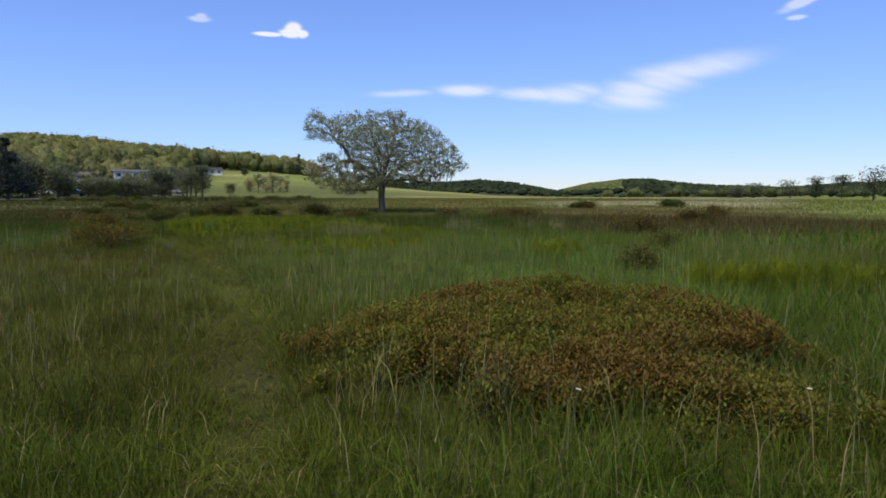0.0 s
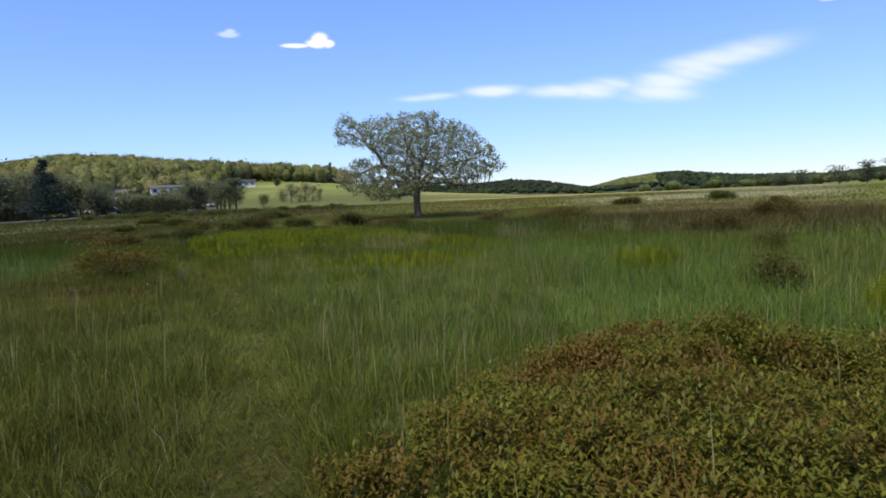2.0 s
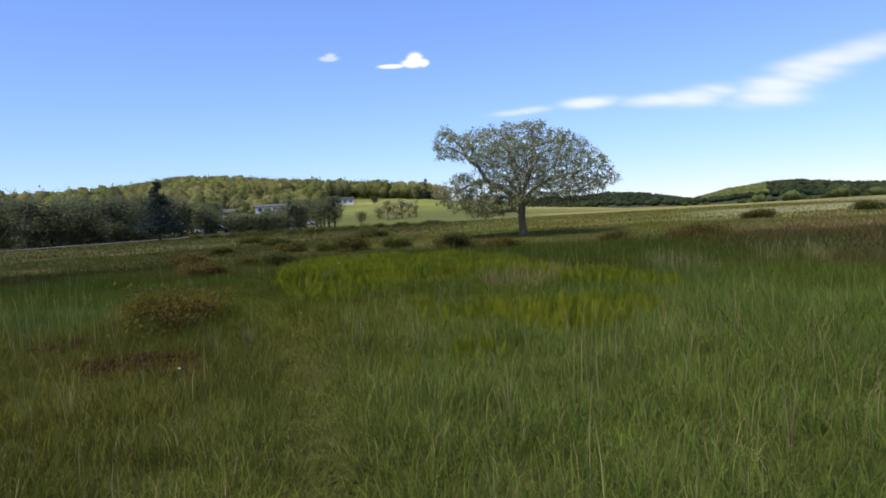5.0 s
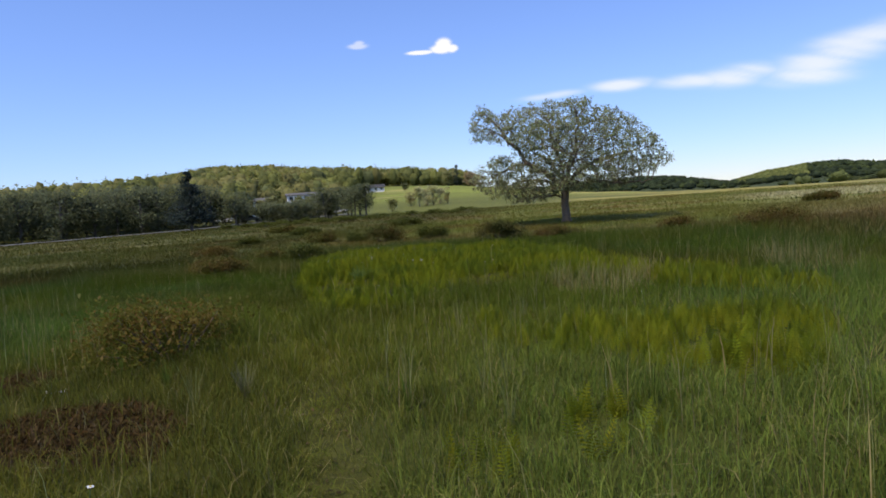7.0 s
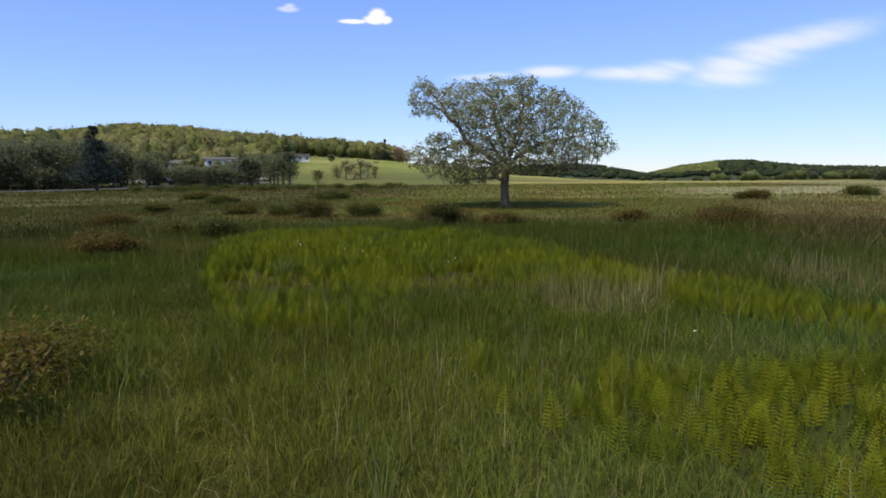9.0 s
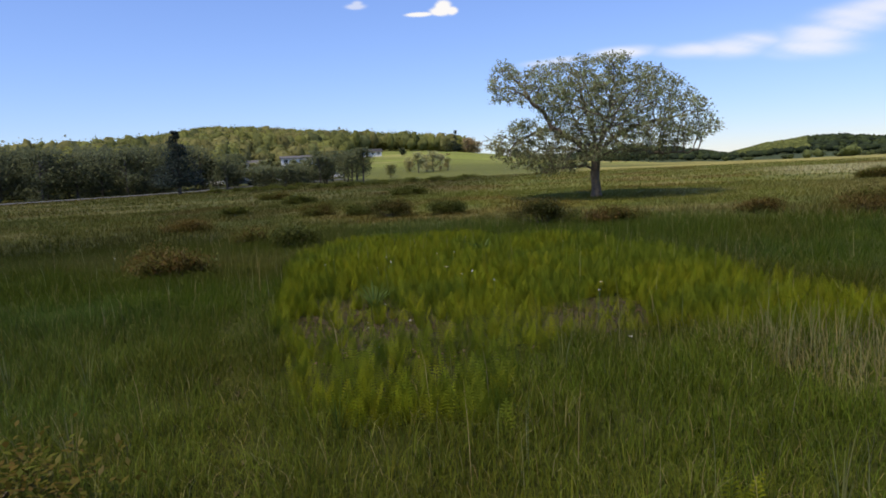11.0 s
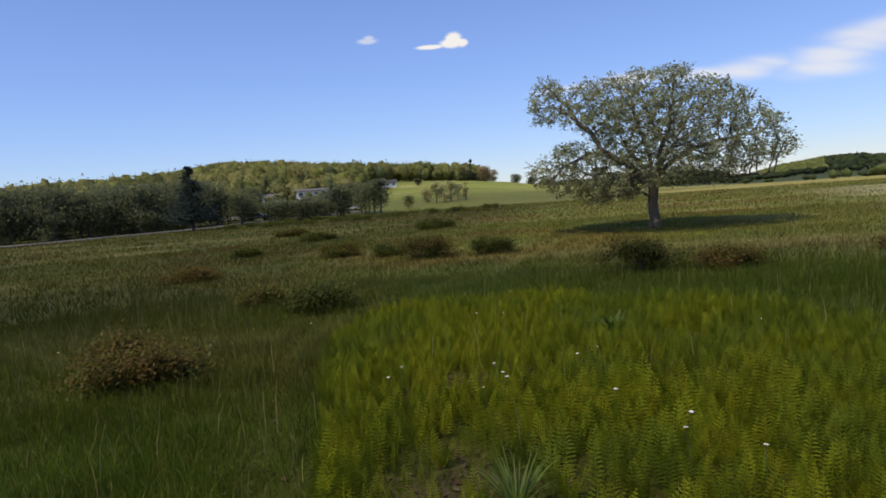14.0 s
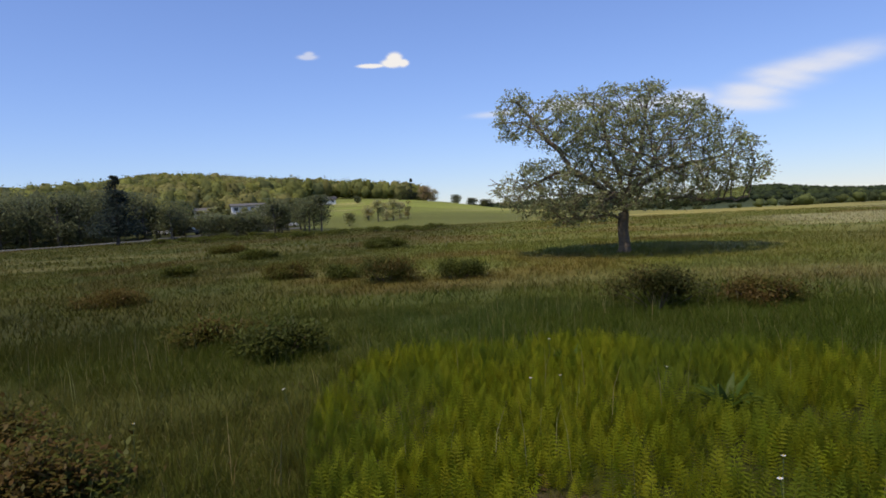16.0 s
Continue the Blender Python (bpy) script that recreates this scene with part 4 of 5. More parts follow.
woods("wood_interior", "dense dark wood behind the edge trees", (-80, -37), (152, 196), 380, 7.2, 6.0, [(0.075, 0.088, 0.052), (0.09, 0.10, 0.055)], 205, None, 60)
woods("distant_woods", "dark distant wooded ridges", (-12, 52), (900, 1540), 5200, 7.5, 13, [(0.055, 0.072, 0.036), (0.045, 0.06, 0.034), (0.07, 0.09, 0.036)], 203, lambda b, r, x, y: ~((b > 10.6) & (b < 15.4) & (r > 980)), 5, 1)
# Sunlight on the hump's near flank is put into these brighter crown colours.
woods("sunny_hilltop_woods", "woods on the far hump with sunlight put into their lighter green", (10.6, 15.4), (980, 1530), 900, 6.5, 12, [(0.19, 0.205, 0.065), (0.16, 0.18, 0.06)], 206, None, 6, 1)
woods("valley_trees", "green scrub and trees below the far ridge", (8, 52), (200, 420), 700, 2.6, 4.0, [(0.13, 0.15, 0.055), (0.10, 0.12, 0.045), (0.07, 0.085, 0.04)], 204,
      lambda b, r, x, y: np.random.default_rng(5).random(len(b)) < smooth(8, 30, b))

# ---- clouds ----
def cloud_material():
    m, n, l = material("cloud_vapour")
    tint = n.new("ShaderNodeAttribute")
    tint.attribute_name = "tint"
    emi, tra, mix, out = n.new("ShaderNodeEmission"), n.new("ShaderNodeBsdfTransparent"), n.new("ShaderNodeMixShader"), n.new("ShaderNodeOutputMaterial")
    # The clouds' sunlit white is put in as emission.
    emi.inputs["Color"].default_value = (0.92, 0.94, 1.0, 1)
    emi.inputs["Strength"].default_value = 0.98
    l.new(tint.outputs["Fac"], mix.inputs[0])
    l.new(tra.outputs[0], mix.inputs[1])
    l.new(emi.outputs[0], mix.inputs[2])
    l.new(mix.outputs[0], out.inputs["Surface"])
    return m


VAPOUR = cloud_material()


def cloud(label, blobs, density, streak, hard, seed):
    """A cloud far off in the sky; blobs: bearing, height, half width, half height (degrees), slope."""
    b0, b1 = min(q[0] - q[2] * 1.7 for q in blobs), max(q[0] + q[2] * 1.7 for q in blobs)
    e0, e1 = min(q[1] - q[3] * 2 - abs(q[4]) * q[2] for q in blobs), max(q[1] + q[3] * 2 + abs(q[4]) * q[2] for q in blobs)
    step = max(0.05, (b1 - b0) / 260)
    b, e = np.meshgrid(np.arange(b0, b1, step), np.arange(e0, e1, step))
    d = np.zeros(b.shape)
    for cb, ce, wb, we, slope in blobs:
        rr = ((b - cb) / wb) ** 2 + ((e - ce - slope * (b - cb)) / we) ** 2
        d = np.maximum(d, np.exp(-rr * 1.1))
    wisp = fbm(b + 3 * (e - 8), e * streak, 2.2 / hard, seed, 5)
    a = smooth(0.10, 0.10 + 0.95 / hard, d * (0.45 + 1.1 * wisp)) * density
    edge = np.ones(b.shape)
    edge[0], edge[-1], edge[:, 0], edge[:, -1] = 0, 0, 0, 0
    a = a * edge
    rad = 3600 - 120 * d
    v = np.stack([rad * np.cos(np.radians(e)) * np.sin(np.radians(b)), rad * np.cos(np.radians(e)) * np.cos(np.radians(b)), rad * np.sin(np.radians(e))], -1).reshape(-1, 3)
    nr, nc = b.shape
    i, j = np.meshgrid(np.arange(nr - 1), np.arange(nc - 1), indexing="ij")
    f = np.stack([i * nc + j, i * nc + j + 1, (i + 1) * nc + j + 1, (i + 1) * nc + j], -1).reshape(-1, 4)
    me = raw_mesh("cloud", v, [f], VAPOUR, np.repeat(a.reshape(-1, 1), 3, axis=1))
    ob = tagged(new("cloud", me), label, "cloud", kind="structure")
    ob.visible_shadow = False
    return ob


cloud("small bright white fair-weather cloud", [(-12.8, 13.0, 1.0, 0.36, 0.0), (-12.7, 13.28, 0.68, 0.52, 0), (-14.8, 12.8, 1.1, 0.17, 0), (-12.0, 12.95, 0.5, 0.32, 0)], 1.0, 1.5, 2.1, 301)
cloud("tiny faint white cloud", [(-20.1, 13.6, 0.9, 0.24, 0), (-20.0, 13.8, 0.5, 0.24, 0)], 0.5, 1.5, 1.6, 302)
cloud("long wispy white cloud streak", [(20.5, 9.7, 6.0, 1.1, 0.12), (17.5, 8.6, 4.6, 1.25, 0.12), (15.6, 7.4, 3.4, 0.8, -0.1), (11.0, 8.2, 3.4, 0.9, 0.0), (7.5, 8.2, 3.4, 0.6, -0.08), (2.2, 8.6, 3.0, 0.55, 0.0), (-3.6, 8.35, 3.0, 0.35, 0.03)], 0.72, 1.4, 0.9, 303)
cloud("small white cloud wisp", [(28.2, 13.9, 1.4, 0.4, 0.3), (28.0, 12.9, 0.7, 0.18, 0)], 0.55, 1.5, 1.6, 304)

# ---- road, cars and houses beyond the meadow ----
ASPHALT = plain_material("pale_asphalt", (0.10, 0.098, 0.09), 0.9, 0, 0.5, 0.8, 1.15)
WHITE_WALL = plain_material("white_boards", (0.82, 0.80, 0.76), 0.8, 0, 0.8, 0.85, 1.08)
TIMBER = plain_material("brown_boards", (0.20, 0.15, 0.11), 0.85, 0, 0.8)
SHINGLE = plain_material("dark_shingle", (0.045, 0.042, 0.042), 0.9, 0, 1.5)
PALE_ROOF = plain_material("brown_metal_roof", (0.11, 0.10, 0.085), 0.7, 0.0, 1.0, 0.9, 1.1)
GLASS = plain_material("dark_window_glass", (0.03, 0.035, 0.04), 0.08, 0.0, 2.0)
RUBBER = plain_material("black_rubber", (0.02, 0.02, 0.02), 0.9, 0, 9.0)


def build_road():
    line = [place(b, d) for b, d in ((-75, 96), (-62, 99), (-52, 101), (-45, 103), (-40, 106), (-35, 112), (-30, 122), (-25, 129), (-21.5, 132))]
    pts = [Vector((*p, 0)) for p in line]
    xy, side = [], []
    for i in range(len(pts) - 1):
        for u in np.linspace(0, 1, 9)[:-1]:
            xy.append(pts[i].lerp(pts[i + 1], u))
    v = []
    for i, p in enumerate(xy):
        d = (xy[min(i + 1, len(xy) - 1)] - xy[max(i - 1, 0)]).normalized()
        nrm = Vector((-d.y, d.x, 0))
        for off, dz in ((-1.9, -0.1), (-1.8, 0.12), (0, 0.16), (1.8, 0.12), (1.9, -0.1)):
            q = p + nrm * off
            v.append((q.x, q.y, float(height(q.x, q.y)) + dz))
    f = [(i * 5 + k, i * 5 + k + 1, i * 5 + k + 6, i * 5 + k + 5) for i in range(len(xy) - 1) for k in range(4)]
    return tagged(new("road", raw_mesh("road", np.array(v), [np.array(f)], ASPHALT)), "narrow pale asphalt road along the wood", "road", kind="structure")


build_road()


def box(bm, x0, x1, y0, y1, z0, z1):
    v = [bm.verts.new(p) for p in ((x0, y0, z0), (x1, y0, z0), (x1, y1, z0), (x0, y1, z0), (x0, y0, z1), (x1, y0, z1), (x1, y1, z1), (x0, y1, z1))]
    for q in ((3, 2, 1, 0), (4, 5, 6, 7), (0, 1, 5, 4), (1, 2, 6, 5), (2, 3, 7, 6), (3, 0, 4, 7)):
        bm.faces.new([v[k] for k in q])


def prism(bm, profile, y0, y1):
    """A side outline in x and z, drawn out from y0 to y1."""
    a, b = [bm.verts.new((x, y0, z)) for x, z in profile], [bm.verts.new((x, y1, z)) for x, z in profile]
    n = len(profile)
    bm.faces.new(a)
    bm.faces.new(b[::-1])
    for i in range(n):
        bm.faces.new((a[(i + 1) % n], a[i], b[i], b[(i + 1) % n]))


def car(label, colour, x, y, turn):
    root = new("car")
    root.matrix_basis = pose(x, y, float(height(x, y)) + 0.02, 0, 0, turn)
    paint = plain_material("car_paint", colour, 0.25, 0.1, 1.0, 0.95, 1.05)
    bm = bmesh.new()
    prism(bm, [(-2.15, 0.35), (-2.2, 0.75), (-1.9, 0.92), (-1.2, 0.96), (1.0, 0.94), (2.05, 0.80), (2.2, 0.60), (2.15, 0.32)], -0.86, 0.86)
    bmesh.ops.bevel(bm, geom=bm.edges[:], offset=0.07, segments=2, affect="EDGES")
    part("body", bm, paint, root)
    bm = bmesh.new()
    prism(bm, [(-1.75, 0.93), (-1.25, 1.40), (0.15, 1.45), (1.05, 0.93)], -0.74, 0.74)
    bmesh.ops.bevel(bm, geom=bm.edges[:], offset=0.06, segments=2, affect="EDGES")
    part("cabin", bm, GLASS, root, "dark glass cabin windows")
    bm = bmesh.new()
    box(bm, -1.2, 0.1, -0.70, 0.70, 1.43, 1.48)
    part("car_roof", bm, paint, root)
    for wx in (-1.35, 1.35):
        for wy in (-0.8, 0.8):
            bm = bmesh.new()
            bmesh.ops.create_cone(bm, cap_ends=True, segments=16, radius1=0.32, radius2=0.32, depth=0.2, matrix=pose(wx, wy, 0.32, 90, 0, 0))
            part("wheel", bm, RUBBER, root, "black rubber wheel")
    return tagged(root, label, "car", "cars parked by the road")


for b, d, c, t, label in ((-33.0, 131, (0.75, 0.75, 0.75), 20, "white car parked beside the road"), (-30.6, 127, (0.35, 0.36, 0.38), 15, "silver car parked beside the road"),
                          (-28.3, 131, (0.78, 0.78, 0.78), 25, "white car parked beside the road"), (-27.0, 133, (0.05, 0.055, 0.065), 12, "dark car parked beside the road"),
                          (-26.0, 135, (0.72, 0.72, 0.74), 12, "white car parked beside the road"), (-23.9, 137, (0.45, 0.46, 0.48), 10, "silver car parked beside the road"),
                          (-22.9, 137, (0.76, 0.76, 0.76), 10, "white car parked beside the road")):
    car(label, c, *place(b, d), t)


def house(label, bearing, dist, long, deep, tall, rise, wall_mat, roof_mat, panes, turn=0.0, lift=0.0):
    """A low gabled house, its long side towards the meadow."""
    x, y = place(bearing, dist)
    root = new("house")
    root.matrix_basis = pose(x, y, float(height(x, y)) - 0.1 + lift, 0, 0, -bearing + turn)
    bm = bmesh.new()
    prism(bm, [(-deep / 2, -1.0), (-deep / 2, tall), (0, tall + rise), (deep / 2, tall), (deep / 2, -1.0)], -long / 2, long / 2)
    bm.transform(pose(0, 0, 0, 0, 0, 90))
    part("wall", bm, wall_mat, root)
    bm = bmesh.new()
    e, t = deep / 2 + 0.5, 0.16
    k = rise / (deep / 2)
    prism(bm, [(-e, tall - 0.5 * k + 0.01), (0, tall + rise + 0.01), (e, tall - 0.5 * k + 0.01), (e, tall - 0.5 * k + t), (0, tall + rise + t), (-e, tall - 0.5 * k + t)], -long / 2 - 0.5, long / 2 + 0.5)
    bm.transform(pose(0, 0, 0, 0, 0, 90))
    part("roof", bm, roof_mat, root)
    for i in range(panes):
        cx = -long / 2 + long * (i + 0.5) / panes
        bm = bmesh.new()
        box(bm, cx - 0.55, cx + 0.55, -deep / 2 - 0.05, -deep / 2 + 0.02, tall * 0.35, tall * 0.8)
        w = part("window", bm, GLASS, root, "dark glass window")
        bm = bmesh.new()
        box(bm, cx - 0.65, cx + 0.65, -deep / 2 - 0.07, -deep / 2 + 0.01, tall * 0.29, tall * 0.345)
        part("sill", bm, wall_mat, w)
    return tagged(root, label, "house")


house("long low white lodge with pale roof among trees", -26.0, 200, 9.0, 5, 2.1, 0.55, WHITE_WALL, PALE_ROOF, 4, 4, 1.7)
house("white outbuilding half hidden by trees", -29.4, 200, 5.0, 4, 1.7, 0.7, WHITE_WALL, PALE_ROOF, 2, -8, 1.0)
house("low white building among trees above the road", -24.2, 205, 4.5, 4, 1.6, 0.7, WHITE_WALL, PALE_ROOF, 2, 8, 1.4)
house("small house with dark roof on the field's edge", -19.5, 292, 8, 6, 1.9, 1.2, WHITE_WALL, SHINGLE, 3, 6, 0.2)

# ---- trees and bushes of the rising field ----
TAN = (0.42, 0.34, 0.19)
for b, d in ((-29.6, 182), (-28.4, 186), (-27.6, 180), (-26.3, 184), (-25.3, 186), (-30.8, 184), (-24.2, 188), (-31.6, 176), (-28.9, 160), (-26.0, 158)):
    leafy_tree("rounded green tree before the lodge", *place(b, d), random.uniform(3.0, 4.2), random.uniform(2.2, 3.2), EDGE_GREEN, SPRING, 0.05, 700, "trees before the lodge", 0.42)
for b, d, h, w, a, c, bare, cone, label in (
        (-15.4, 142, 4.3, 3.0, (0.50, 0.47, 0.25), SPRING, 0.2, False, "pale spring-green tree on the rising field"), (-14.1, 144, 4.4, 3.2, (0.50, 0.47, 0.25), SPRING, 0.2, False, "pale spring-green tree on the rising field"),
        (-12.8, 150, 3.8, 1.7, SPRING, TAN, 0.15, False, "slim pale tree on the rising field"), (-16.8, 285, 3.4, 2.6, EDGE_DARK, EDGE_GREEN, 0.2, False, "small dark tree on the field's upper edge"),
        (-14.7, 147, 3.9, 2.6, (0.48, 0.44, 0.24), SPRING, 0.1, False, "pale spring-green tree on the rising field"), (-13.5, 152, 3.6, 2.4, (0.48, 0.44, 0.24), TAN, 0.1, False, "pale spring-green tree on the rising field"),
        (-16.2, 150, 3.4, 2.6, SPRING, TAN, 0.1, False, "pale spring-green tree on the rising field"), (-12.1, 318, 10.5, 5.5, EDGE_DARK, BLUISH, 0.08, True, "dark pointed conifer on the skyline"), (-11.0, 322, 7.0, 6.6, TAN, (0.42, 0.31, 0.20), 0.1, False, "rounded tan tree on the skyline"),
        (-10.2, 322, 5.6, 5.5, TAN, (0.38, 0.31, 0.17), 0.1, False, "rounded tan tree on the skyline"), (-12.9, 320, 7.0, 5.5, EDGE_GREEN, SPRING, 0.1, False, "green tree on the skyline"),
        (-8.2, 320, 4.0, 5.0, EDGE_DARK, EDGE_GREEN, 0.05, False, "low dark tree on the skyline"), (-6.9, 318, 3.2, 5.0, EDGE_DARK, EDGE_GREEN, 0.05, False, "low dark tree on the skyline"),
        (-5.6, 318, 3.4, 6.0, BLUISH, EDGE_GREEN, 0.05, False, "low dark tree on the skyline"), (-17.9, 128, 2.4, 2.2, EDGE_GREEN, SPRING, 0.2, False, "small green tree at the field's foot")):
    leafy_tree(label, *place(b, d), h, w, a, c, bare, 900 if d < 200 else 1700, "trees on the field", 0.14 + 0.07 * w, cone)
for b, h in ((-43.0, 13), (-39.6, 12), (-36.4, 14), (-33.2, 12), (-27.3, 13), (-24.4, 12), (-21.6, 14), (-19.2, 13), (-16.4, 13), (-14.0, 14)):
    leafy_tree("dark pointed conifer on the wooded ridge", *place(b, 640, (0, 0)), h, 5.0, EDGE_DARK, BLUISH, 0.1, 260, "conifers on the ridge", 0.9, True, "conifer")
for b, d, h, w, label in ((33.6, 118, 5.0, 4.2, "tall tree at the far edge of the meadow"), (31.6, 150, 4.3, 4.5, "dark tree at the far edge of the meadow"), (29.9, 152, 4.2, 3.2, "dark pointed tree at the far edge of the meadow"),
                          (28.2, 156, 3.6, 5.0, "dark tree at the far edge of the meadow"), (36.0, 140, 4.8, 5.0, "dark tree at the far edge of the meadow"), (25.6, 165, 3.2, 5.0, "rounded tree at the far edge of the meadow"),
                          (24.2, 168, 2.6, 5.0, "rounded tree at the far edge of the meadow"), (38.5, 132, 5.0, 5.5, "dark tree at the far edge of the meadow"), (42.0, 128, 5.0, 6.0, "dark tree at the far edge of the meadow")):
    leafy_tree(label, *place(b, d, (0, 0)), h, w, EDGE_DARK, EDGE_GREEN, 0.12, 900, "trees at the far edge", 0.36)
random.seed(9)
for i in range(26):
    x, y = place(-33 + 24 * i / 26 + random.uniform(-0.6, 0.6), random.uniform(84, 104))
    bush("bush", "dark low bush near the roadside trees", x, y, random.uniform(1.6, 3.4), random.uniform(0.45, 0.8), OLIVE_LEAF, DARK_LEAF, 900, 0.16, "bushes near the road")

# ---- small plants and litter beside the path ----
def flower(x, y, tall):
    root = new("wildflower")
    root.location = (x, y, float(height(x, y)))
    tv, tq = [], []
    tube_between(tv, tq, (0, 0, -0.02), (0.01, 0.0, tall), 0.003, 0.002, 5)
    part_mesh("stem", raw_mesh("stem", np.array(tv), [np.array(tq)], STALK), root)
    bm = bmesh.new()
    for k in range(7):
        a = 2 * math.pi * k / 7
        c, s_ = math.cos(a), math.sin(a)
        q = [(0.002, -0.003, 0), (0.010, -0.006, 0.003), (0.016, 0, 0.001), (0.010, 0.006, 0.003), (0.002, 0.003, 0)]
        vs = [bm.verts.new((0.01 + c * u - s_ * w, s_ * u + c * w, tall + h)) for u, w, h in q]
        bm.faces.new(vs)
    part("petals", bm, PETAL, root, "ring of white petals")
    bm = bmesh.new()
    bmesh.ops.create_icosphere(bm, subdivisions=1, radius=0.006, matrix=pose(0.01, 0, tall + 0.002))
    part("flower_centre", bm, POLLEN, root, "yellow centre")
    return tagged(root, "small white wildflower among the grass and ferns", "flower", "white wildflowers")


first = flower(-7.06, 20.16, 0.31)
for i, (x, y) in enumerate([(-7.11, 19.86), (-6.99, 20.08), (-7.11, 20.28), (-6.35, 20.97), (-6.45, 20.61), (-6.18, 19.92), (-5.71, 19.38), (-7.9, 20.17), (-8.01, 20.16), (-7.77, 22.58), (-7.47, 22.94), (-10.61, 21.45), (-9.8, 22.46),
                            (-6.64, 23.1), (-5.76, 18.95), (-5.39, 18.86), (-4.23, 18.5), (-4.22, 17.8), (-1.85, 14.5), (0.55, 2.78), (1.71, 2.98), (-4.44, 9.47), (-7.6, 24.2), (-4.8, 22.0), (-12.4, 21.0)]):
    copy_thing(first, pose(x, y, float(height(x, y)) + 0.02 * ((i * 7) % 5 - 2), (i * 13) % 21 - 10, (i * 29) % 25 - 12, i * 47))


def leaf_tuft(name, label, x, y, count, long, wide, colour, upright, broad=False):
    """A tuft of long or broad leaves from one root."""
    root = new(name)
    root.location = (x, y, float(height(x, y)))
    for i in range(count):
        a, l = 2.4 * i + random.uniform(-0.3, 0.3), long * random.uniform(0.7, 1.1)
        out = random.uniform(0.35, 1.0) * (1 - upright)
        v, f = [], []
        for k in range(7):
            u = k / 6
            r, z = l * u * (0.15 + out), l * (u * (1.1 - 0.2 * out) - 0.75 * out * u * u)
            w = wide * (math.sin(math.pi * min(1, u * 0.85 + 0.15)) if broad else (1 - u ** 2.2) * 0.9 + 0.03)
            for sgn in (-0.5, 0, 0.5):
                v.append((math.cos(a) * r - math.sin(a) * w * sgn, math.sin(a) * r + math.cos(a) * w * sgn, max(0.01, z) - (0.12 * w if sgn == 0 else 0)))
        for k in range(6):
            f += [(k * 3, k * 3 + 1, k * 3 + 4, k * 3 + 3), (k * 3 + 1, k * 3 + 2, k * 3 + 5, k * 3 + 4)]
        part_mesh("leaf", raw_mesh("leaf", np.array(v), [np.array(f)], LEAF, jitter(colour, 1, 0.2, 0.08).repeat(len(v), 0)), root).data.shade_smooth()
    return tagged(root, label, "plant")


leaf_tuft("sedge_tuft", "bright green tuft of long arching blades among ferns", -6.72, 18.5, 58, 0.42, 0.013, (0.115, 0.165, 0.035), 0.35)
leaf_tuft("broadleaf_plant", "dark green broad-leaved plant rising above the ferns", -6.2, 22.65, 26, 0.38, 0.06, (0.07, 0.11, 0.018), 0.15, True)
leaf_tuft("broadleaf_plant", "dark green broad-leaved plant rising above the ferns", -7.4, 24.2, 18, 0.32, 0.05, (0.07, 0.11, 0.018), 0.15, True)
leaf_tuft("sedge_tuft", "pale dry tuft beside the dug soil", -4.9, 11.5, 46, 0.34, 0.006, (0.20, 0.18, 0.08), 0.72)
leaf_tuft("sedge_tuft", "pale dry tuft beside the dug soil", -7.9, 11.2, 46, 0.40, 0.006, (0.20, 0.18, 0.08), 0.7)


def dead_leaf(x, y, turn, size, colour_mat, label):
    bm = bmesh.new()
    n = 8
    ring = []
    for k in range(n):
        a = 2 * math.pi * k / n
        ring.append(bm.verts.new((math.cos(a) * size, math.sin(a) * size * 0.42, 0.012 * math.cos(2 * a) + 0.01 * math.sin(3 * a))))
    c = bm.verts.new((0, 0, -0.006))
    for k in range(n):
        bm.faces.new((ring[k], ring[(k + 1) % n], c))
    me = bpy.data.meshes.new("dead_leaf")
    bm.to_mesh(me)
    bm.free()
    me.materials.append(colour_mat)
    ob = new("dead_leaf", me)
    ob.matrix_basis = pose(x, y, float(height(x, y)) + 0.012, 0, 0, turn)
    return tagged(ob, label, "leaf", "dry leaves on the ground")


PALE_LEAF = plain_material("bleached_leaf", (0.42, 0.39, 0.33), 0.8, 0, 25.0)
BROWN_LEAF = plain_material("brown_leaf", (0.16, 0.10, 0.06), 0.85, 0, 25.0)
dead_leaf(-6.85, 11.75, 20, 0.10, PALE_LEAF, "bleached curled leaf on dark soil")
for i in range(90):
    x, y = random.choice([(-6.4, 17.4), (-4.3, 17.6), (-6.8, 18.2), (-5.9, 16.8)])
    x, y = x + random.gauss(0, 0.5), y + random.gauss(0, 0.5)
    pale = random.random() < 0.06
    dead_leaf(x, y, random.uniform(0, 360), random.uniform(0.018, 0.036), PALE_LEAF if pale else BROWN_LEAF, "bleached dry leaf on bare ground" if pale else "brown dry leaf on bare ground")


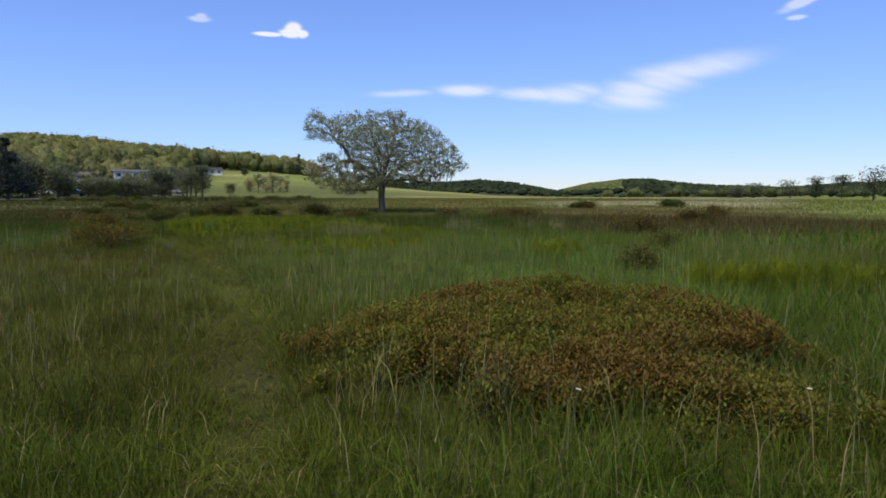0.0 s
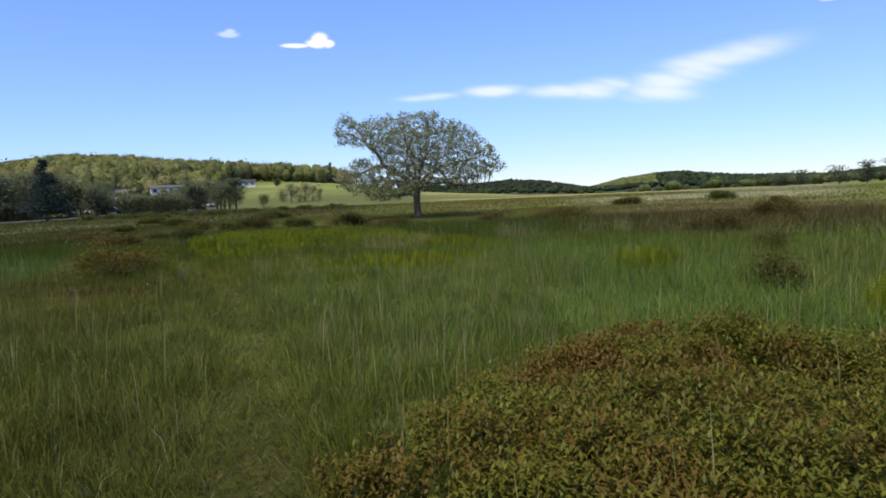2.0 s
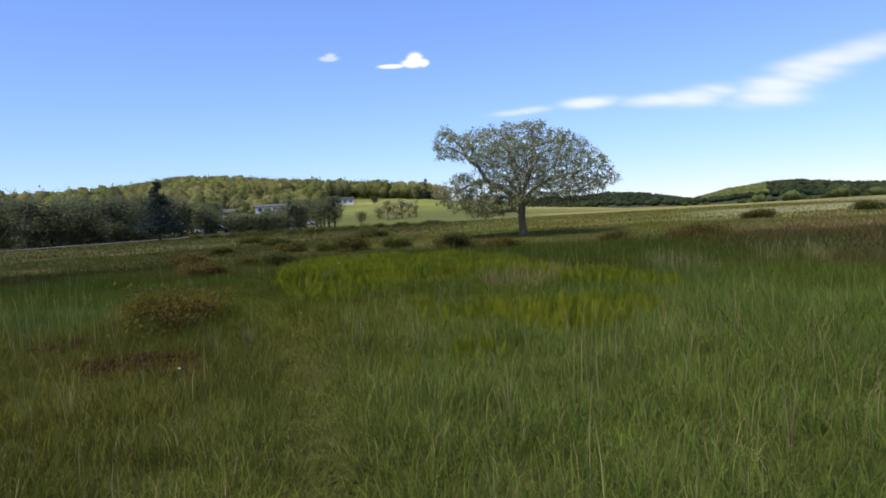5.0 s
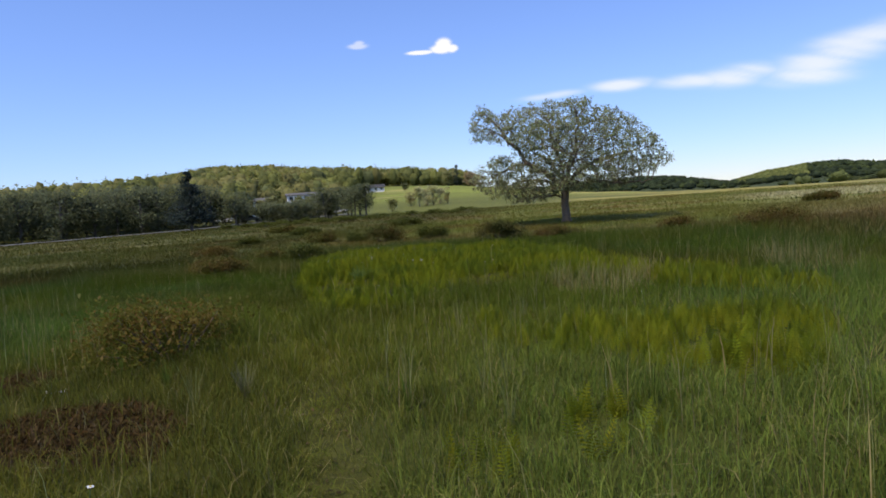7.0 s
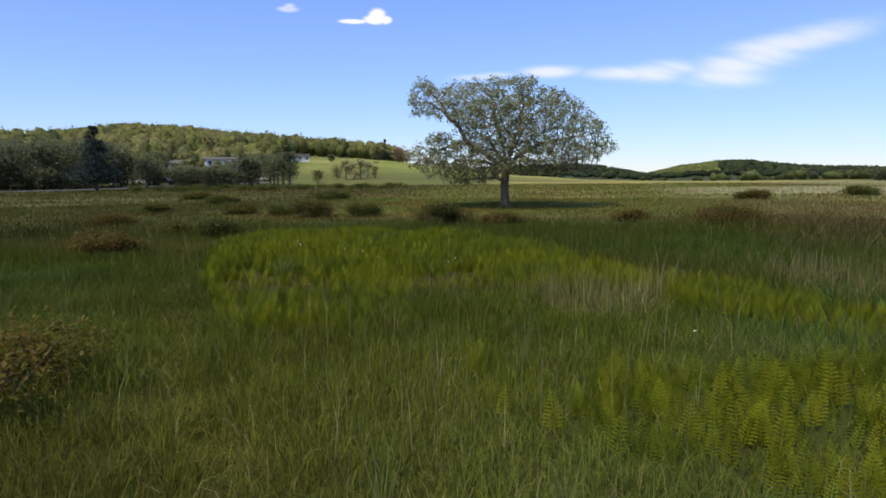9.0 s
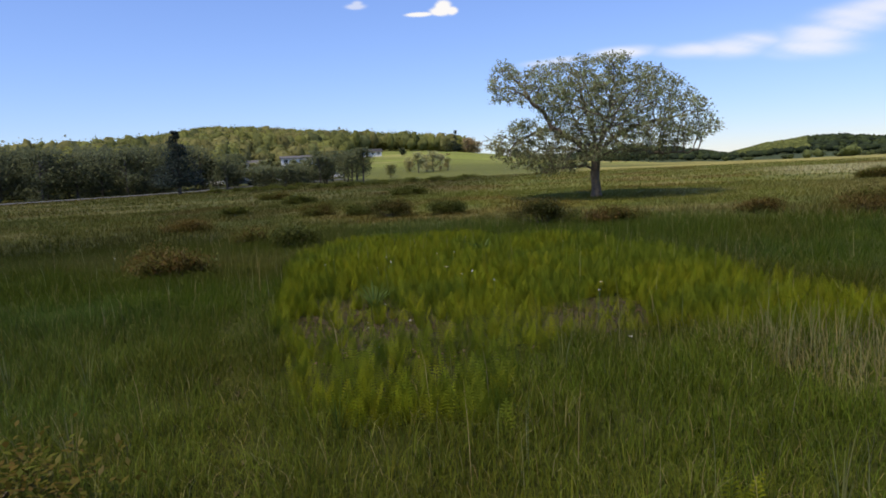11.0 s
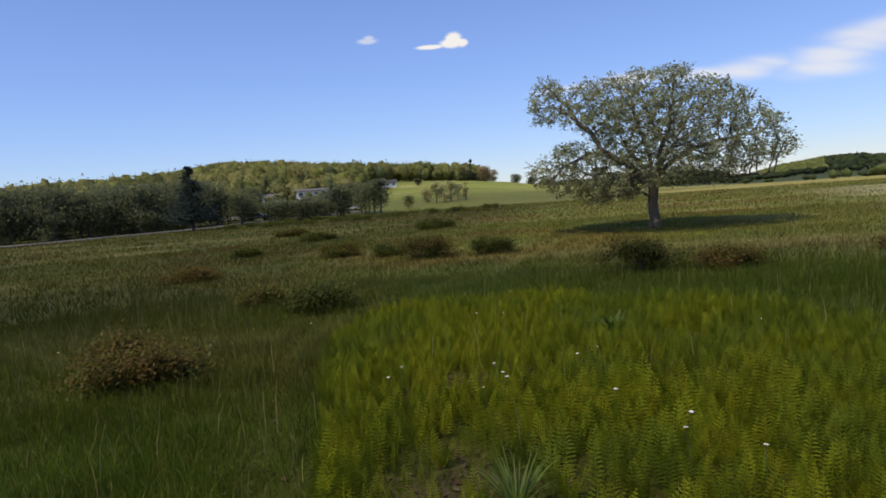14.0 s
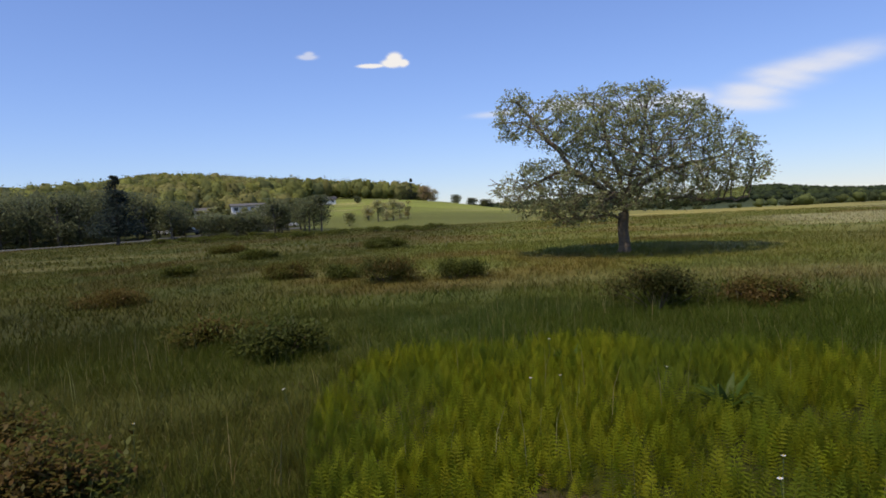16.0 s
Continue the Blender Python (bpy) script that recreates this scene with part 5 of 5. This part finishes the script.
def ground_litter():
    """Dry bits of stem and leaf on the trodden and bare ground."""
    n = 120000
    x, y = -10.5 + rng.random(n) * 11, 2.2 + rng.random(n) * 22
    g = line_gap(x, y, PATH)
    keep = ((g < 0.22) & (rng.random(n) < 0.16)) | (zone(BARE, x, y) & (rng.random(n) < 0.9)) | (zone(SOIL, x, y, 0.15) & (rng.random(n) < 0.95))
    x, y = x[keep], y[keep]
    n = len(x)
    pos = np.stack([x, y, height(x, y) + 0.008 + 0.012 * rng.random(n)], -1)
    size = (0.025 + 0.05 * rng.random(n))[:, None] * np.array([1.0, 1.0, 1.0])
    size[:, 0] *= np.where(rng.random(n) < 0.6, 0.25, 1.1)
    c = lerp(jitter((0.10, 0.065, 0.032), n, 0.5, 0.1), (0.15, 0.12, 0.06), (rng.random(n) < 0.22) * 0.9)
    c = np.where(zone(SOIL, x, y, 0.25)[:, None], c * np.array((0.55, 0.48, 0.36)), c)
    sets = [scatter(LEAF_SHAPE, LEAF_FLAT, pos, rng.random(n) * 6.28, -0.3 + 0.6 * rng.random(n), size, c)]
    sx, sy = -7.8 + rng.random(9000) * 3.0, 10.4 + rng.random(9000) * 2.0
    dug = zone(SOIL, sx, sy, 0.25)
    sx, sy = sx[dug], sy[dug]
    k = len(sx)
    sets.append(blades(sx, sy, 0.05 + 0.07 * rng.random(k), 0.008 + 0.008 * rng.random(k), 0.6 + 1.6 * rng.random(k), jitter((0.070, 0.043, 0.012), k, 0.5), 2))
    v, f, t = joined(sets)
    tagged(new("ground_litter", raw_mesh("ground_litter", v, f, LEAF, t)), "dry brown stems and leaf bits on bare ground", "litter", kind="stuff")


ground_litter()


# ---- single ferns and grass tufts beside the path ----
def fern_plant(count, tall):
    """One fern: fronds that spread from a common root."""
    root = new("fern")
    shape, faces = frond_shape(12)
    for i in range(count):
        h = tall * random.uniform(0.8, 1.1)
        v, f, t = scatter(shape, faces, np.zeros((1, 3)), np.array([2.4 * i + random.uniform(-0.3, 0.3)]), np.array([-random.uniform(0.12, 0.45)]), np.array([[h * 1.2, h, h]]), jitter(FERN_GREEN, 1, 0.2, 0.06))
        part_mesh("frond", raw_mesh("frond", v, f, FROND, t), root)
    return tagged(root, "yellow-green fern with upright feathery fronds beside the footpath", "fern", "ferns beside the path")


random.seed(21)
models = [fern_plant(5, 0.26), fern_plant(6, 0.24), fern_plant(4, 0.28)]
spots = []
while len(spots) < 75:
    x, y = random.uniform(-9.6, 0.5), random.uniform(11.0, 22.0)
    gap = float(line_gap(np.array(x), np.array(y), PATH))
    if bool(zone(FERN, np.array([x]), np.array([y]))[0]) and gap > 0.55 and (gap < 2.4 or y < 15.3):
        spots.append((x, y))
for i, (x, y) in enumerate(spots):
    m = pose(x, y, float(height(x, y)) - 0.01, 0, 0, random.uniform(0, 360))
    if i < len(models):
        models[i].matrix_basis = m
    else:
        copy_thing(models[i % len(models)], m)


def grass_tuft(label, count, tall, colour):
    root = new("grass_tuft")
    for i in range(count):
        a, l, out = 2.4 * i, tall * random.uniform(0.6, 1.1), random.uniform(0.05, 0.45)
        w = random.uniform(0.0025, 0.0045)
        v, f = [], []
        for k in range(5):
            u = k / 4
            r, z, ww = 0.02 + l * out * u * u, l * u * (1 - 0.25 * out * u), w * (1 - 0.85 * u)
            v += [(math.cos(a) * r - math.sin(a) * ww, math.sin(a) * r + math.cos(a) * ww, z), (math.cos(a) * r + math.sin(a) * ww, math.sin(a) * r - math.cos(a) * ww, z)]
        for k in range(4):
            f.append((2 * k, 2 * k + 1, 2 * k + 3, 2 * k + 2))
        part_mesh("blade", raw_mesh("blade", np.array(v), [np.array(f)], GRASS, jitter(colour, 1, 0.25, 0.08).repeat(len(v), 0)), root)
    return tagged(root, label, "grass", "grass tufts beside the path")


tufts = [grass_tuft("pale straw-coloured grass tuft beside the footpath", 13, 0.46, STRAW), grass_tuft("green grass tuft beside the footpath", 15, 0.38, (0.09, 0.13, 0.02)), grass_tuft("mixed green and dry grass tuft beside the footpath", 12, 0.42, (0.17, 0.17, 0.06))]
spots = []
while len(spots) < 60:
    x, y = random.uniform(-9.5, 2.5), random.uniform(2.6, 17.0)
    gap = float(line_gap(np.array(x), np.array(y), PATH))
    if 0.5 < gap < 2.6 and not bool(zone(FERN + BARE + SHRUB + SOIL, np.array([x]), np.array([y]))[0]):
        spots.append((x, y))
spots[0], spots[3], spots[6] = (0.20, 3.35), (0.30, 3.25), (-0.35, 3.8)
for i, (x, y) in enumerate(spots):
    m = pose(x, y, float(height(x, y)) - 0.01, 0, 0, random.uniform(0, 360))
    if i < len(tufts):
        tufts[i].matrix_basis = m
    else:
        copy_thing(tufts[i % len(tufts)], m)
